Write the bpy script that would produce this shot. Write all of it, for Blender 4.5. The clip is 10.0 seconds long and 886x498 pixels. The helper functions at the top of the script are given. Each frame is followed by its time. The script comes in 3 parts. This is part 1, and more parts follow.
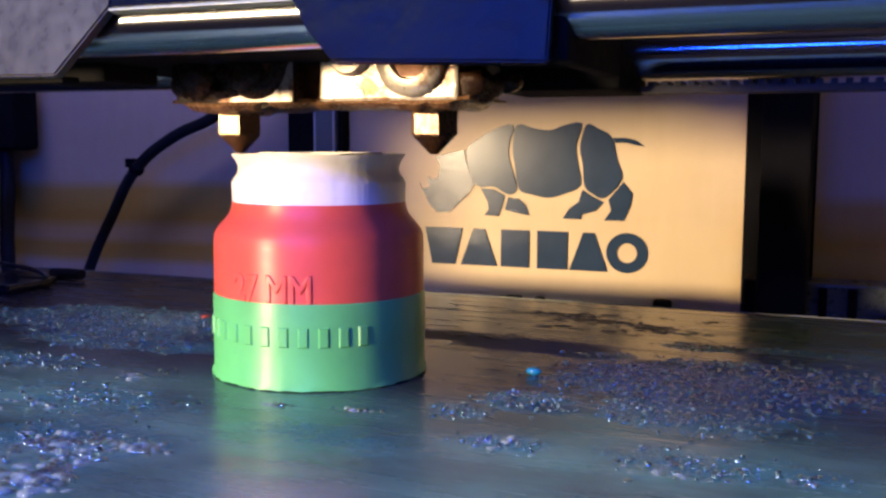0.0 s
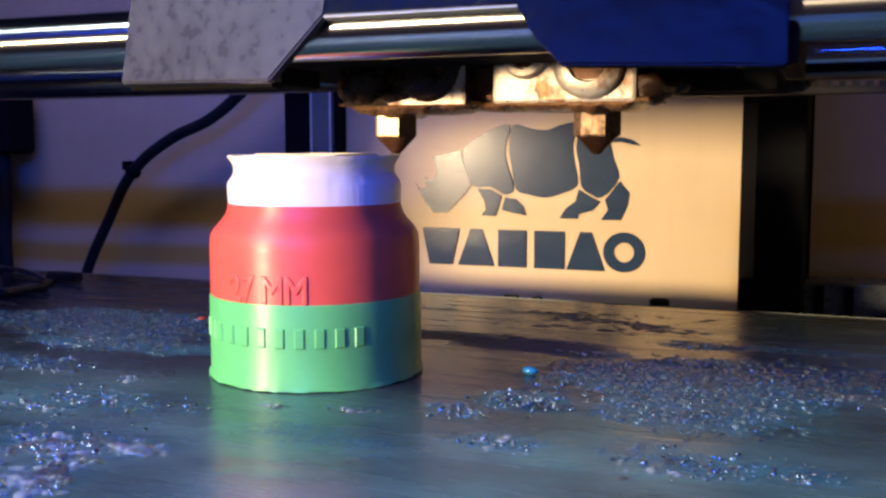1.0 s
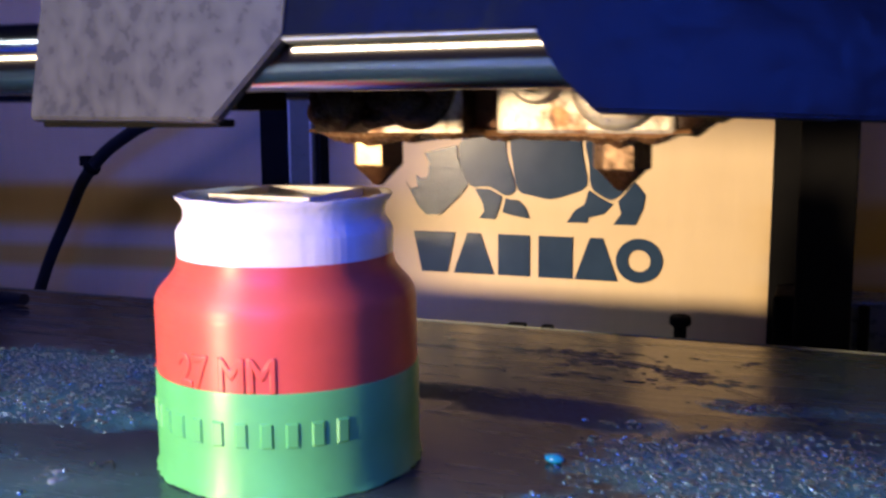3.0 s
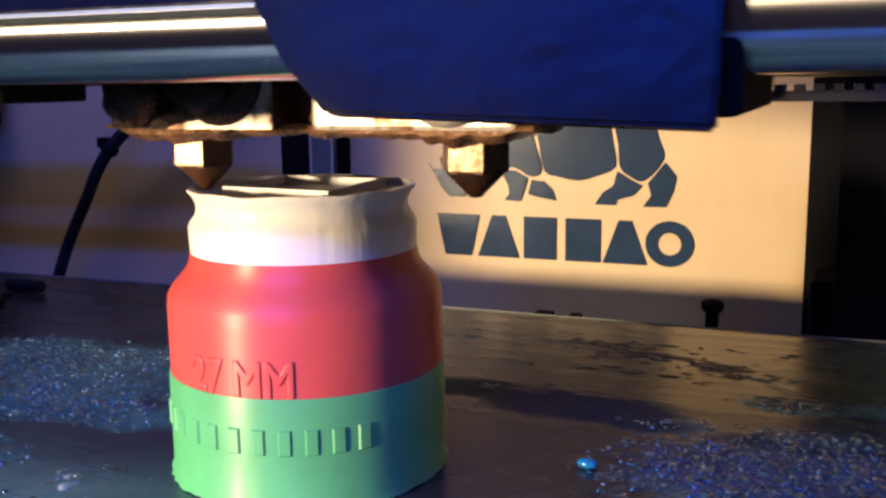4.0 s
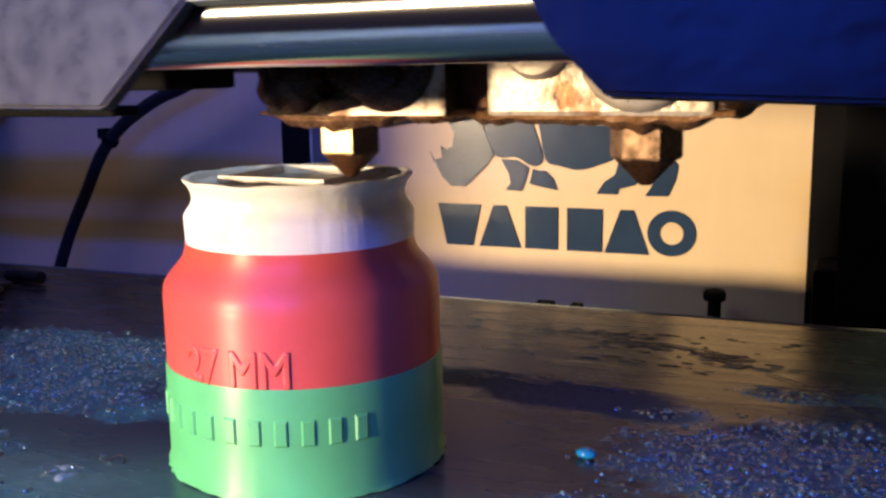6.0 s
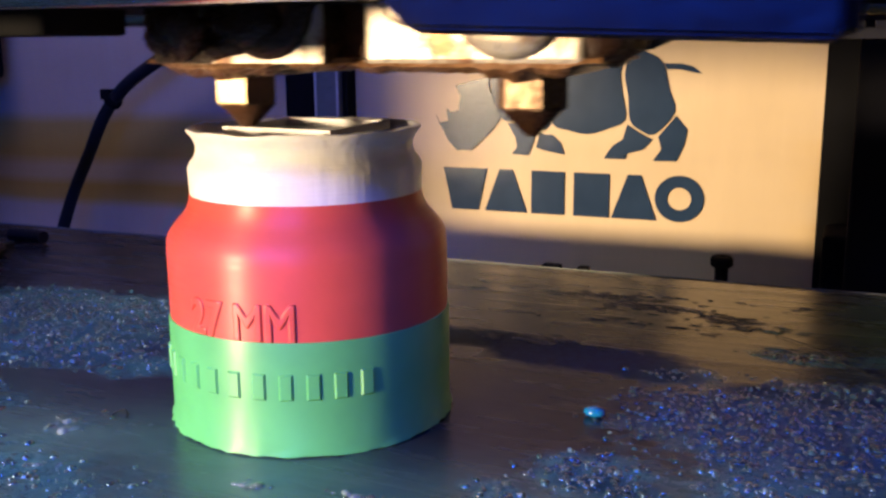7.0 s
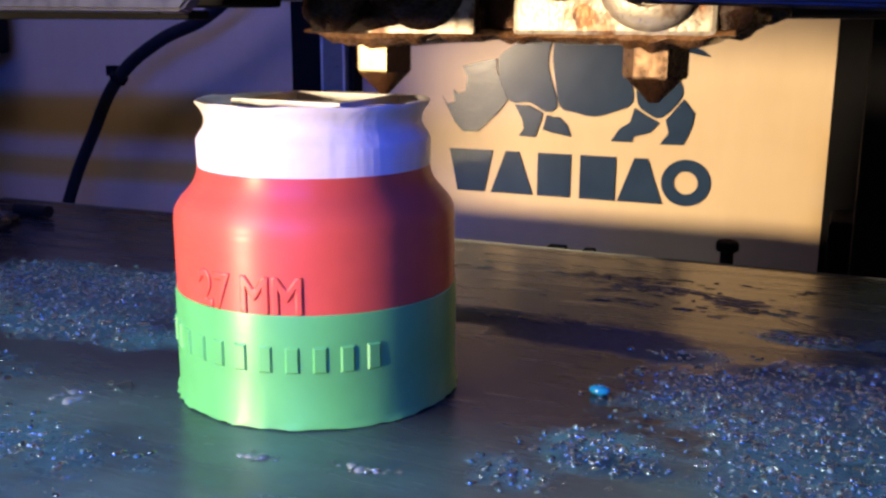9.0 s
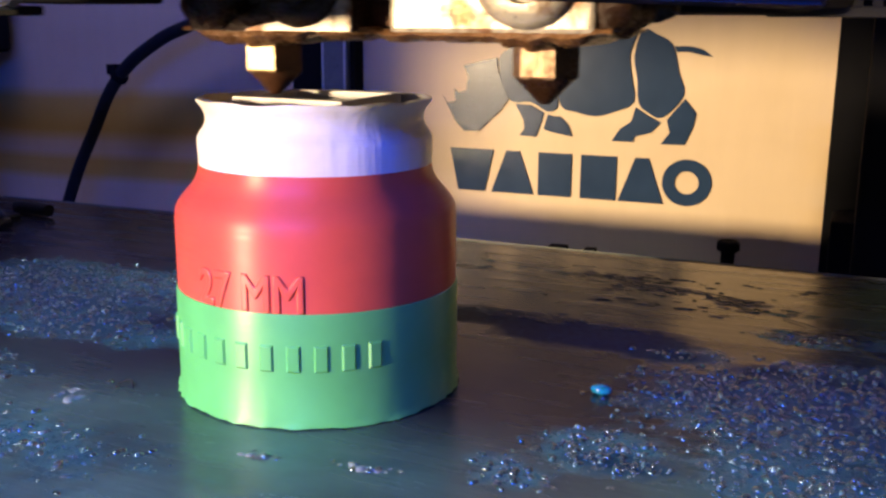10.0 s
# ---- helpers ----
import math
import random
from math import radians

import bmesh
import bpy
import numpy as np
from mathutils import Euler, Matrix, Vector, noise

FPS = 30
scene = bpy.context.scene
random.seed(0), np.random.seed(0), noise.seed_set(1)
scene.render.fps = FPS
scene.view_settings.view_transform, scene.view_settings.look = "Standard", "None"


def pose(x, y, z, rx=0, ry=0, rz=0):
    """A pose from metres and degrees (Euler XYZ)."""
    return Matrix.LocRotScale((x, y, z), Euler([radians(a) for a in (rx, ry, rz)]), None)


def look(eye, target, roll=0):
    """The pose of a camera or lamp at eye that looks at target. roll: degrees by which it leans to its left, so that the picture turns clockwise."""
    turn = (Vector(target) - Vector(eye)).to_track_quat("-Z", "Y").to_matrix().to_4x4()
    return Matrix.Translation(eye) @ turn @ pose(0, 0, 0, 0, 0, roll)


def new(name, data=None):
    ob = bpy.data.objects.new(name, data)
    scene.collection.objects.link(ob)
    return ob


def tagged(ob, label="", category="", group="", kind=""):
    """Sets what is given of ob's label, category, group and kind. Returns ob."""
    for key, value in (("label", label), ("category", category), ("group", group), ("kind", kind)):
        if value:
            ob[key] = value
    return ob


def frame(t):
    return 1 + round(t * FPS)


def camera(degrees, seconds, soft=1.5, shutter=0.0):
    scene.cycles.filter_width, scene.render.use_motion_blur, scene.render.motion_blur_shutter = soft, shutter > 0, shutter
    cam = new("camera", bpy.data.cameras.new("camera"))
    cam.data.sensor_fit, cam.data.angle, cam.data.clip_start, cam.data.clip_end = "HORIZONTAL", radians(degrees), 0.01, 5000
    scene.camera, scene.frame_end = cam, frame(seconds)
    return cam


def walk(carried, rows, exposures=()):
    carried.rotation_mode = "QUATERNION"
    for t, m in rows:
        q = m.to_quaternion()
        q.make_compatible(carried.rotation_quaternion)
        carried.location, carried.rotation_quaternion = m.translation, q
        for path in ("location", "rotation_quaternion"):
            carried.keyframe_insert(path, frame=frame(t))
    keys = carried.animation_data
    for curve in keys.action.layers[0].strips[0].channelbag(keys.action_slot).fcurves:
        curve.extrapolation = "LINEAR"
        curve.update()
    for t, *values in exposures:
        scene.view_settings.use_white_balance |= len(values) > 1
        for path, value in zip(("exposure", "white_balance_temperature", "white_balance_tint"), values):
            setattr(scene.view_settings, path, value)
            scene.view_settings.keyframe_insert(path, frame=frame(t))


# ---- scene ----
# A desktop two-nozzle printer at work, all sizes in millimetres times MM.
# The printed jar stands at the origin, z = 0 is the top of the build plate.
MM = 0.001

cam = camera(48.5, 10.0, 2.6, 0.4)
ROWS = [
    (0, 76.08, -138.35, 35.77, 21.67, -5.99, -0.27),
    (0.5, 76.09, -138.28, 35.50, 21.62, -6.04, -0.07),
    (1, 76.62, -138.40, 35.69, 21.56, -5.94, 0.10),
    (1.5, 76.47, -138.47, 35.20, 21.51, -6.01, 0.13),
    (2, 76.26, -134.87, 35.72, 21.46, -6.39, 0.53),
    (2.2, 72.62, -132.42, 41.83, 21.80, -6.51, 0.14),
    (2.5, 70.03, -122.29, 42.14, 21.50, -8.01, 0.29),
    (2.8, 67.68, -112.04, 42.57, 20.57, -8.61, -0.32),
    (3, 63.02, -109.55, 45.07, 20.73, -8.20, 0.34),
    (3.1, 60.76, -108.36, 45.82, 20.75, -8.62, -0.02),
    (3.2, 58.42, -106.47, 45.19, 21.03, -9.01, -0.60),
    (4.3, 60.53, -102.63, 46.90, 22.15, -9.74, 1.02),
    (4.5, 60.12, -101.99, 46.56, 21.95, -9.74, 0.99),
    (5, 60.67, -101.88, 46.28, 21.82, -9.81, 1.28),
    (5.2, 60.80, -102.38, 46.58, 21.99, -9.99, 1.03),
    (6.3, 60.24, -101.92, 45.63, 22.21, -10.35, 0.93),
    (6.5, 59.70, -101.02, 44.76, 22.16, -10.53, 0.92),
    (7, 59.47, -101.06, 43.90, 22.47, -11.89, 0.46),
    (7.5, 59.47, -101.44, 43.12, 22.60, -12.87, -0.24),
    (8, 59.15, -101.52, 42.81, 22.80, -12.95, -0.34),
    (8.5, 59.39, -101.52, 42.89, 22.87, -12.69, -0.05),
    (9, 58.85, -101.19, 42.71, 22.78, -12.74, -0.29),
    (9.5, 58.73, -101.11, 42.75, 22.87, -12.73, -0.41),
    (10, 58.59, -101.09, 42.56, 22.79, -12.75, -0.40),
]
walk(cam, [(t, pose(x * MM, y * MM, z * MM, 90 + pitch, roll, yaw)) for t, x, y, z, yaw, pitch, roll in ROWS])

# ---- world and lamps ----
world = bpy.data.worlds.new("room")
scene.world = world
world.use_nodes = True
world.node_tree.nodes["Background"].inputs[0].default_value = (0.36, 0.29, 0.55, 1)
world.node_tree.nodes["Background"].inputs[1].default_value = 0.09
scene.view_settings.exposure = 0.0


def area_lamp(name, eye, target, sx, sy, watts, colour, shape="RECTANGLE"):
    data = bpy.data.lights.new(name, "AREA")
    data.shape, data.size, data.size_y, data.energy, data.color = shape, sx, sy, watts, colour
    ob = new(name, data)
    ob.matrix_world = look(eye, target)
    return ob


# warm work lamp outside the open front, low and to one side
area_lamp("work_lamp", (-0.382, -0.703, 0.068), (0.0, 0.0, 0.02), 0.08, 0.08, 15.8, (1.0, 0.74, 0.44), "DISK")
# blue light strip across the open front, a little above the jar
area_lamp("blue_light_strip", (0.008, -0.175, 0.122), (0.0, 0.0, 0.03), 0.13, 0.016, 0.60, (0.010, 0.085, 1.0))
# cool light of the room, falling in through the open front
area_lamp("room_light", (-0.40, -0.50, 0.62), (0.0, 0.0, 0.0), 0.3, 0.2, 7.5, (0.80, 0.95, 1.0))

# added violet fill that lifts the back panel's left part, no real fitting
area_lamp("violet_wall_fill", (-0.12, 0.035, 0.225), (-0.14, 0.147, 0.03), 0.22, 0.10, 0.115, (0.48, 0.44, 1.0)).data.spread = radians(95)


# ---- materials ----
def shader(name, rough=0.5, metal=0.0, colour=(0.5, 0.5, 0.5)):
    m = bpy.data.materials.new(name)
    m.use_nodes = True
    nt = m.node_tree
    b = nt.nodes["Principled BSDF"]
    b.inputs["Base Color"].default_value = (*colour, 1)
    b.inputs["Roughness"].default_value = rough
    b.inputs["Metallic"].default_value = metal
    return m, nt, b


def coords(nt, scale=(1, 1, 1)):
    tc = nt.nodes.new("ShaderNodeTexCoord")
    mp = nt.nodes.new("ShaderNodeMapping")
    mp.inputs["Scale"].default_value = scale
    nt.links.new(tc.outputs["Object"], mp.inputs["Vector"])
    return mp.outputs["Vector"]


def noise_node(nt, vec, scale, detail=4.0, rough=0.55):
    n = nt.nodes.new("ShaderNodeTexNoise")
    n.inputs["Scale"].default_value = scale
    n.inputs["Detail"].default_value = detail
    n.inputs["Roughness"].default_value = rough
    nt.links.new(vec, n.inputs["Vector"])
    return n.outputs["Fac"]


def ramp(nt, fac, stops):
    r = nt.nodes.new("ShaderNodeValToRGB")
    els = r.color_ramp.elements
    while len(els) < len(stops):
        els.new(0.5)
    for e, (p, c) in zip(els, stops):
        e.position, e.color = p, (*c, 1)
    nt.links.new(fac, r.inputs["Fac"])
    return r.outputs["Color"]


def mixed(nt, fac, a, b, kind="MIX"):
    n = nt.nodes.new("ShaderNodeMix")
    n.data_type, n.blend_type = "RGBA", kind
    for sock, v in ((n.inputs[0], fac), (n.inputs[6], a), (n.inputs[7], b)):
        if isinstance(v, (int, float)):
            sock.default_value = v
        elif isinstance(v, tuple):
            sock.default_value = (*v, 1)
        else:
            nt.links.new(v, sock)
    return n.outputs[2]


def bump(nt, b, height, strength, distance):
    n = nt.nodes.new("ShaderNodeBump")
    n.inputs["Strength"].default_value = strength
    n.inputs["Distance"].default_value = distance
    nt.links.new(height, n.inputs["Height"])
    nt.links.new(n.outputs["Normal"], b.inputs["Normal"])


def worn(name, c1, c2, rough=0.5, metal=0.0, scale=120.0, stretch=(1, 1, 1), relief=0.2, depth=0.0002, spread=0.15, fine=None):
    """A surface of two tones at two scales, with its gloss and relief varied by the same grain."""
    m, nt, b = shader(name, rough, metal)
    v = coords(nt, stretch)
    big, small = noise_node(nt, v, scale, 3), noise_node(nt, v, (fine or scale * 7), 5)
    col = ramp(nt, big, [(0.3, c1), (0.7, c2)])
    mid = tuple((p + q) / 2 for p, q in zip(c1, c2))
    nt.links.new(mixed(nt, 0.5, col, ramp(nt, small, [(0.3, tuple(x * 0.8 for x in mid)), (0.7, tuple(min(1, x * 1.15) for x in mid))])), b.inputs["Base Color"])
    nt.links.new(ramp(nt, small, [(0.25, (max(0.02, rough - spread),) * 3), (0.75, (rough + spread,) * 3)]), b.inputs["Roughness"])
    if relief:
        bump(nt, b, small, relief, depth)
    return m


def brushed(m, axis, amount=0.85):
    """Stretches the sheen along the axis of a turned or ground form."""
    nt = m.node_tree
    b, tan = nt.nodes["Principled BSDF"], nt.nodes.new("ShaderNodeTangent")
    tan.direction_type, tan.axis = "RADIAL", axis
    nt.links.new(tan.outputs[0], b.inputs["Tangent"])
    b.inputs["Anisotropic"].default_value = amount
    b.inputs["Anisotropic Rotation"].default_value = 0.25
    return m


def dulled(m, level):
    m.node_tree.nodes["Principled BSDF"].inputs["Specular IOR Level"].default_value = level
    return m


def plywood_material():
    m, nt, b = shader("birch_plywood", 0.55)
    v = coords(nt, (1, 1, 0.16))
    grain = noise_node(nt, v, 300, 6, 0.6)
    flame = noise_node(nt, coords(nt, (0.5, 1, 1.6)), 26, 3)
    col = mixed(nt, 0.3, ramp(nt, flame, [(0.3, (0.51, 0.39, 0.24)), (0.7, (0.62, 0.485, 0.315))]), ramp(nt, grain, [(0.3, (0.52, 0.395, 0.245)), (0.7, (0.61, 0.475, 0.305))]))
    # two yellow bands across the sheet, left out over its middle
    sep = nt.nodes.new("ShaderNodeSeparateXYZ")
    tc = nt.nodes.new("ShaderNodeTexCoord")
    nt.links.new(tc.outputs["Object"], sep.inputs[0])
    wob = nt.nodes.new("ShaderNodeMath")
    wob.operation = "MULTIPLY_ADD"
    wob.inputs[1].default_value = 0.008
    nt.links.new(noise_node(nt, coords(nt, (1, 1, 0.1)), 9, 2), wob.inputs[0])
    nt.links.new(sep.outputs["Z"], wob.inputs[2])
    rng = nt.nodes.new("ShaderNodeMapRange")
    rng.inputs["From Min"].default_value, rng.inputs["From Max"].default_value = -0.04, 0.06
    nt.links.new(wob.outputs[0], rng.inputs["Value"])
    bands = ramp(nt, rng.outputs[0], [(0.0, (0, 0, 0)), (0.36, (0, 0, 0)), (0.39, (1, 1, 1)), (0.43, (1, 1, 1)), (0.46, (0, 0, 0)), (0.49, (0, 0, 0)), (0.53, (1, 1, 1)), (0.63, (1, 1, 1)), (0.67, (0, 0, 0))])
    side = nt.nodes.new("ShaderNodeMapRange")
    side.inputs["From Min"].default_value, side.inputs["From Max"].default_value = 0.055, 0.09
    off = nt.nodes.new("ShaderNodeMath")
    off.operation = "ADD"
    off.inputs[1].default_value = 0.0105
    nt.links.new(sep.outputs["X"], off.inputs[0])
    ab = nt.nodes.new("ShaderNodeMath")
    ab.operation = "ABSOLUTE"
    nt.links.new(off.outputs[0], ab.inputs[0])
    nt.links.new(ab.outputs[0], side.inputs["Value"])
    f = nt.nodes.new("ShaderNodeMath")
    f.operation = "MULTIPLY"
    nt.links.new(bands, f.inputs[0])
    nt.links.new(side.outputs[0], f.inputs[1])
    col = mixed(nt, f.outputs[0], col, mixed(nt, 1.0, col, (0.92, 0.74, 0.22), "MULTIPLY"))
    nt.links.new(col, b.inputs["Base Color"])
    bump(nt, b, grain, 0.12, 0.0002)
    return m


def plate_material():
    """Dark coated build plate: bare dark sheet, stained blue to teal where glue has dried on it."""
    m, nt, b = shader("build_plate_coating", 0.2)
    v = coords(nt)
    streak = noise_node(nt, coords(nt, (0.25, 1.6, 1)), 160, 5, 0.6)
    cloud = noise_node(nt, v, 28, 4)
    bare = ramp(nt, cloud, [(0.3, (0.012, 0.012, 0.015)), (0.55, (0.020, 0.018, 0.021)), (0.75, (0.014, 0.017, 0.019))])
    film = nt.nodes.new("ShaderNodeAttribute")
    film.attribute_name = "glue"
    grit = noise_node(nt, v, 900, 4, 0.65)
    ragged = noise_node(nt, coords(nt, (0.7, 1.3, 1)), 210, 5, 0.7)
    cover = nt.nodes.new("ShaderNodeMath")
    cover.operation = "MULTIPLY_ADD"
    cover.inputs[1].default_value = 0.55
    nt.links.new(ragged, cover.inputs[0])
    nt.links.new(film.outputs["Fac"], cover.inputs[2])
    mask = ramp(nt, cover.outputs[0], [(0.34, (0, 0, 0)), (0.55, (0.6, 0.6, 0.6)), (0.8, (0.9, 0.9, 0.9))])
    dye = ramp(nt, noise_node(nt, coords(nt, (1, 1.4, 1)), 38, 3), [(0.36, (0.030, 0.100, 0.135)), (0.52, (0.055, 0.185, 0.205)), (0.66, (0.085, 0.260, 0.225))])
    dye = mixed(nt, 0.45, dye, ramp(nt, grit, [(0.35, (0.012, 0.034, 0.045)), (0.7, (0.060, 0.150, 0.160))]))
    # a milky veil of thinned glue, thickest towards the front, also painting in pale reflected light
    veil = nt.nodes.new("ShaderNodeAttribute")
    veil.attribute_name = "veil"
    milk = nt.nodes.new("ShaderNodeMath")
    milk.operation = "MULTIPLY"
    nt.links.new(veil.outputs["Fac"], milk.inputs[0])
    nt.links.new(ramp(nt, noise_node(nt, coords(nt, (0.8, 1.3, 1)), 34, 5, 0.62), [(0.3, (0.25,) * 3), (0.62, (1,) * 3)]), milk.inputs[1])
    veiled = mixed(nt, milk.outputs[0], bare, ramp(nt, cloud, [(0.35, (0.145, 0.225, 0.195)), (0.65, (0.130, 0.270, 0.200))]))
    # a matt crust of old glue, painted nearly black for the jar's shadow on it
    old = nt.nodes.new("ShaderNodeAttribute")
    old.attribute_name = "shaded_crust"
    flaky = nt.nodes.new("ShaderNodeMath")
    flaky.operation = "MULTIPLY_ADD"
    flaky.inputs[1].default_value = 0.7
    nt.links.new(ragged, flaky.inputs[0])
    nt.links.new(old.outputs["Fac"], flaky.inputs[2])
    dark = ramp(nt, flaky.outputs[0], [(0.58, (0, 0, 0)), (0.85, (0.9, 0.9, 0.9))])
    painted = mixed(nt, mask, veiled, dye)
    nt.links.new(mixed(nt, dark, painted, ramp(nt, grit, [(0.3, (0.005, 0.013, 0.026)), (0.7, (0.016, 0.042, 0.070))])), b.inputs["Base Color"])
    gloss = mixed(nt, mask, ramp(nt, streak, [(0.3, (0.15,) * 3), (0.7, (0.34,) * 3)]), ramp(nt, grit, [(0.3, (0.20,) * 3), (0.7, (0.45,) * 3)]))
    nt.links.new(mixed(nt, dark, gloss, (0.6, 0.6, 0.6)), b.inputs["Roughness"])
    sheen = mixed(nt, mask, (0.38, 0.38, 0.38), (0.13, 0.13, 0.13))
    nt.links.new(mixed(nt, dark, sheen, (0.05, 0.05, 0.05)), b.inputs["Specular IOR Level"])
    rise = mixed(nt, mask, mixed(nt, 0.6, streak, (0.5, 0.5, 0.5)), mixed(nt, 0.15, grit, streak))
    bump(nt, b, rise, 0.42, 0.0009)
    return m


def filament_material(name, colour, rough=0.42, runs=0.0):
    """Printed plastic: fine layer lines, slightly glossy and a little translucent."""
    m, nt, b = shader(name, rough)
    v = coords(nt, (0.05, 0.05, 1))
    lines = noise_node(nt, v, 4200, 2, 0.4)
    patch = noise_node(nt, coords(nt), 180, 3)
    dark = tuple(x * 0.86 for x in colour)
    nt.links.new(ramp(nt, patch, [(0.3, dark), (0.7, colour)]), b.inputs["Base Color"])
    nt.links.new(ramp(nt, lines, [(0.3, (rough - 0.03,) * 3), (0.7, (rough + 0.05,) * 3)]), b.inputs["Roughness"])
    brushed(m, "Z", 0.72)
    b.inputs["Subsurface Weight"].default_value = 0.12
    b.inputs["Subsurface Radius"].default_value = (0.0035, 0.0028, 0.0022)
    if runs:
        sag = noise_node(nt, coords(nt, (1, 1, 0.12)), 900, 2, 0.5)
        add = nt.nodes.new("ShaderNodeMath")
        add.operation = "MULTIPLY_ADD"
        add.inputs[1].default_value = runs
        nt.links.new(sag, add.inputs[0])
        nt.links.new(lines, add.inputs[2])
        bump(nt, b, add.outputs[0], 0.22, 0.0002)
    else:
        bump(nt, b, lines, 0.02, 0.0001)
    return m


PLY = plywood_material()
PLATE = plate_material()
GREEN = filament_material("green_filament", (0.105, 0.42, 0.14))
RED = filament_material("red_filament", (0.63, 0.088, 0.062))
WHITE = filament_material("white_filament", (0.80, 0.78, 0.80), 0.4, 2.0)
NAVY = dulled(worn("navy_paint", (0.014, 0.032, 0.074), (0.022, 0.046, 0.098), 0.2, 0.0, 60, (1, 1, 0.8), relief=0.12, depth=0.0001, spread=0.02, fine=160), 0.12)
CRINKLE = dulled(worn("crinkled_navy_paint", (0.016, 0.034, 0.074), (0.026, 0.050, 0.098), 0.2, 0.0, 60, relief=0.35, depth=0.00012, spread=0.06, fine=1000), 0.15)
BLACK = dulled(worn("black_paint", (0.005, 0.005, 0.006), (0.010, 0.010, 0.011), 0.85, 0.0, 80), 0.04)
RUBBER = dulled(worn("black_rubber", (0.008, 0.008, 0.010), (0.016, 0.016, 0.018), 0.55, 0.0, 200), 0.2)
STEEL = brushed(worn("polished_steel", (0.33, 0.34, 0.36), (0.42, 0.42, 0.43), 0.2, 1.0, 60, (0.05, 1, 1), 0.03, spread=0.03), "X", 0.9)
ALU = dulled(worn("scuffed_aluminium", (0.026, 0.026, 0.030), (0.056, 0.056, 0.059), 0.34, 0.0, 55, (1, 1, 0.7), 0.14, 0.0004, 0.2, 600), 0.14)
DARKALU = dulled(worn("dark_anodised_metal", (0.0005, 0.001, 0.005), (0.0009, 0.0018, 0.011), 0.26, 0.0, 25, relief=0.4, depth=0.003, spread=0.08, fine=34), 0.035)
BRASS = worn("browned_brass", (0.46, 0.31, 0.15), (0.68, 0.52, 0.30), 0.42, 0.45, 300, relief=0.12, spread=0.08)
TARNISH = worn("scorched_brass", (0.02, 0.010, 0.007), (0.56, 0.35, 0.21), 0.34, 0.5, 420, relief=0.3, fine=900)
DULLSTEEL = worn("dull_dark_steel", (0.12, 0.14, 0.13), (0.17, 0.19, 0.18), 0.4, 0.1, 60)
RAIL_GLINT = worn("rail_edge_glint", (0.50, 0.52, 0.50), (0.68, 0.70, 0.68), 0.35, 0.1, 200)
SOOT = worn("burnt_brass", (0.045, 0.020, 0.011), (0.17, 0.075, 0.034), 0.36, 0.6, 500, relief=0.4)
RUST_SHADE = worn("rust_with_shade", (0.022, 0.009, 0.006), (0.115, 0.046, 0.020), 0.55, 0.0, 420, relief=0.5, depth=0.0003)
SCORCH = worn("scorched_plastic_crust", (0.07, 0.028, 0.012), (0.34, 0.18, 0.085), 0.28, 0.1, 260, relief=0.5, depth=0.0005)
def stained_material():
    """Pale bare metal with burnt brown runs and spots."""
    m = worn("stained_heater_metal", (0.40, 0.35, 0.28), (0.56, 0.50, 0.42), 0.36, 0.45, 210, relief=0.4)
    nt = m.node_tree
    b = nt.nodes["Principled BSDF"]
    old = b.inputs["Base Color"].links[0].from_socket
    spots = noise_node(nt, coords(nt, (1, 1, 0.55)), 170, 5, 0.62)
    rust = ramp(nt, noise_node(nt, coords(nt), 600, 3), [(0.35, (0.05, 0.018, 0.007)), (0.65, (0.24, 0.105, 0.04))])
    nt.links.new(mixed(nt, ramp(nt, spots, [(0.53, (0, 0, 0)), (0.62, (1, 1, 1))]), old, rust), b.inputs["Base Color"])
    return m


BLOCK = stained_material()
CHAR = dulled(worn("charred_insulation", (0.006, 0.004, 0.003), (0.05, 0.022, 0.010), 0.3, 0.0, 300, relief=0.5, depth=0.0005), 0.22)
WALLDARK = worn("dark_case", (0.05, 0.045, 0.05), (0.07, 0.065, 0.07), 0.6, 0.0, 20)
HAZE = worn("cloudy_acrylic", (0.05, 0.065, 0.06), (0.10, 0.12, 0.11), 0.3, 0.0, 60)
BLOB = filament_material("bright_blue_filament", (0.008, 0.17, 0.34), 0.2)


def residue_material():
    """Drops of dried glue, deep blue and glassy, each with its own tint."""
    m, nt, b = shader("glassy_blue_residue", 0.14)
    b.inputs["Specular IOR Level"].default_value = 1.0
    b.inputs["Coat Weight"].default_value = 1.0
    b.inputs["Coat Roughness"].default_value = 0.08
    g = nt.nodes.new("ShaderNodeNewGeometry")
    nt.links.new(ramp(nt, g.outputs["Random Per Island"], [(0.0, (0.008, 0.024, 0.032)), (0.6, (0.018, 0.052, 0.062)), (0.92, (0.035, 0.095, 0.100)), (1.0, (0.12, 0.19, 0.19))]), b.inputs["Base Color"])
    bump(nt, b, noise_node(nt, coords(nt), 2600, 3), 0.3, 0.0001)
    return m


def clear_material():
    """Clear dried glue, a little milky."""
    m, nt, b = shader("clear_glue", 0.10, 0.0, (0.86, 0.92, 0.93))
    b.inputs["Transmission Weight"].default_value = 0.96
    b.inputs["Specular IOR Level"].default_value = 1.0
    b.inputs["Coat Weight"].default_value = 1.0
    b.inputs["Coat Roughness"].default_value = 0.07
    bump(nt, b, noise_node(nt, coords(nt), 1900, 3), 0.35, 0.00012)
    return m


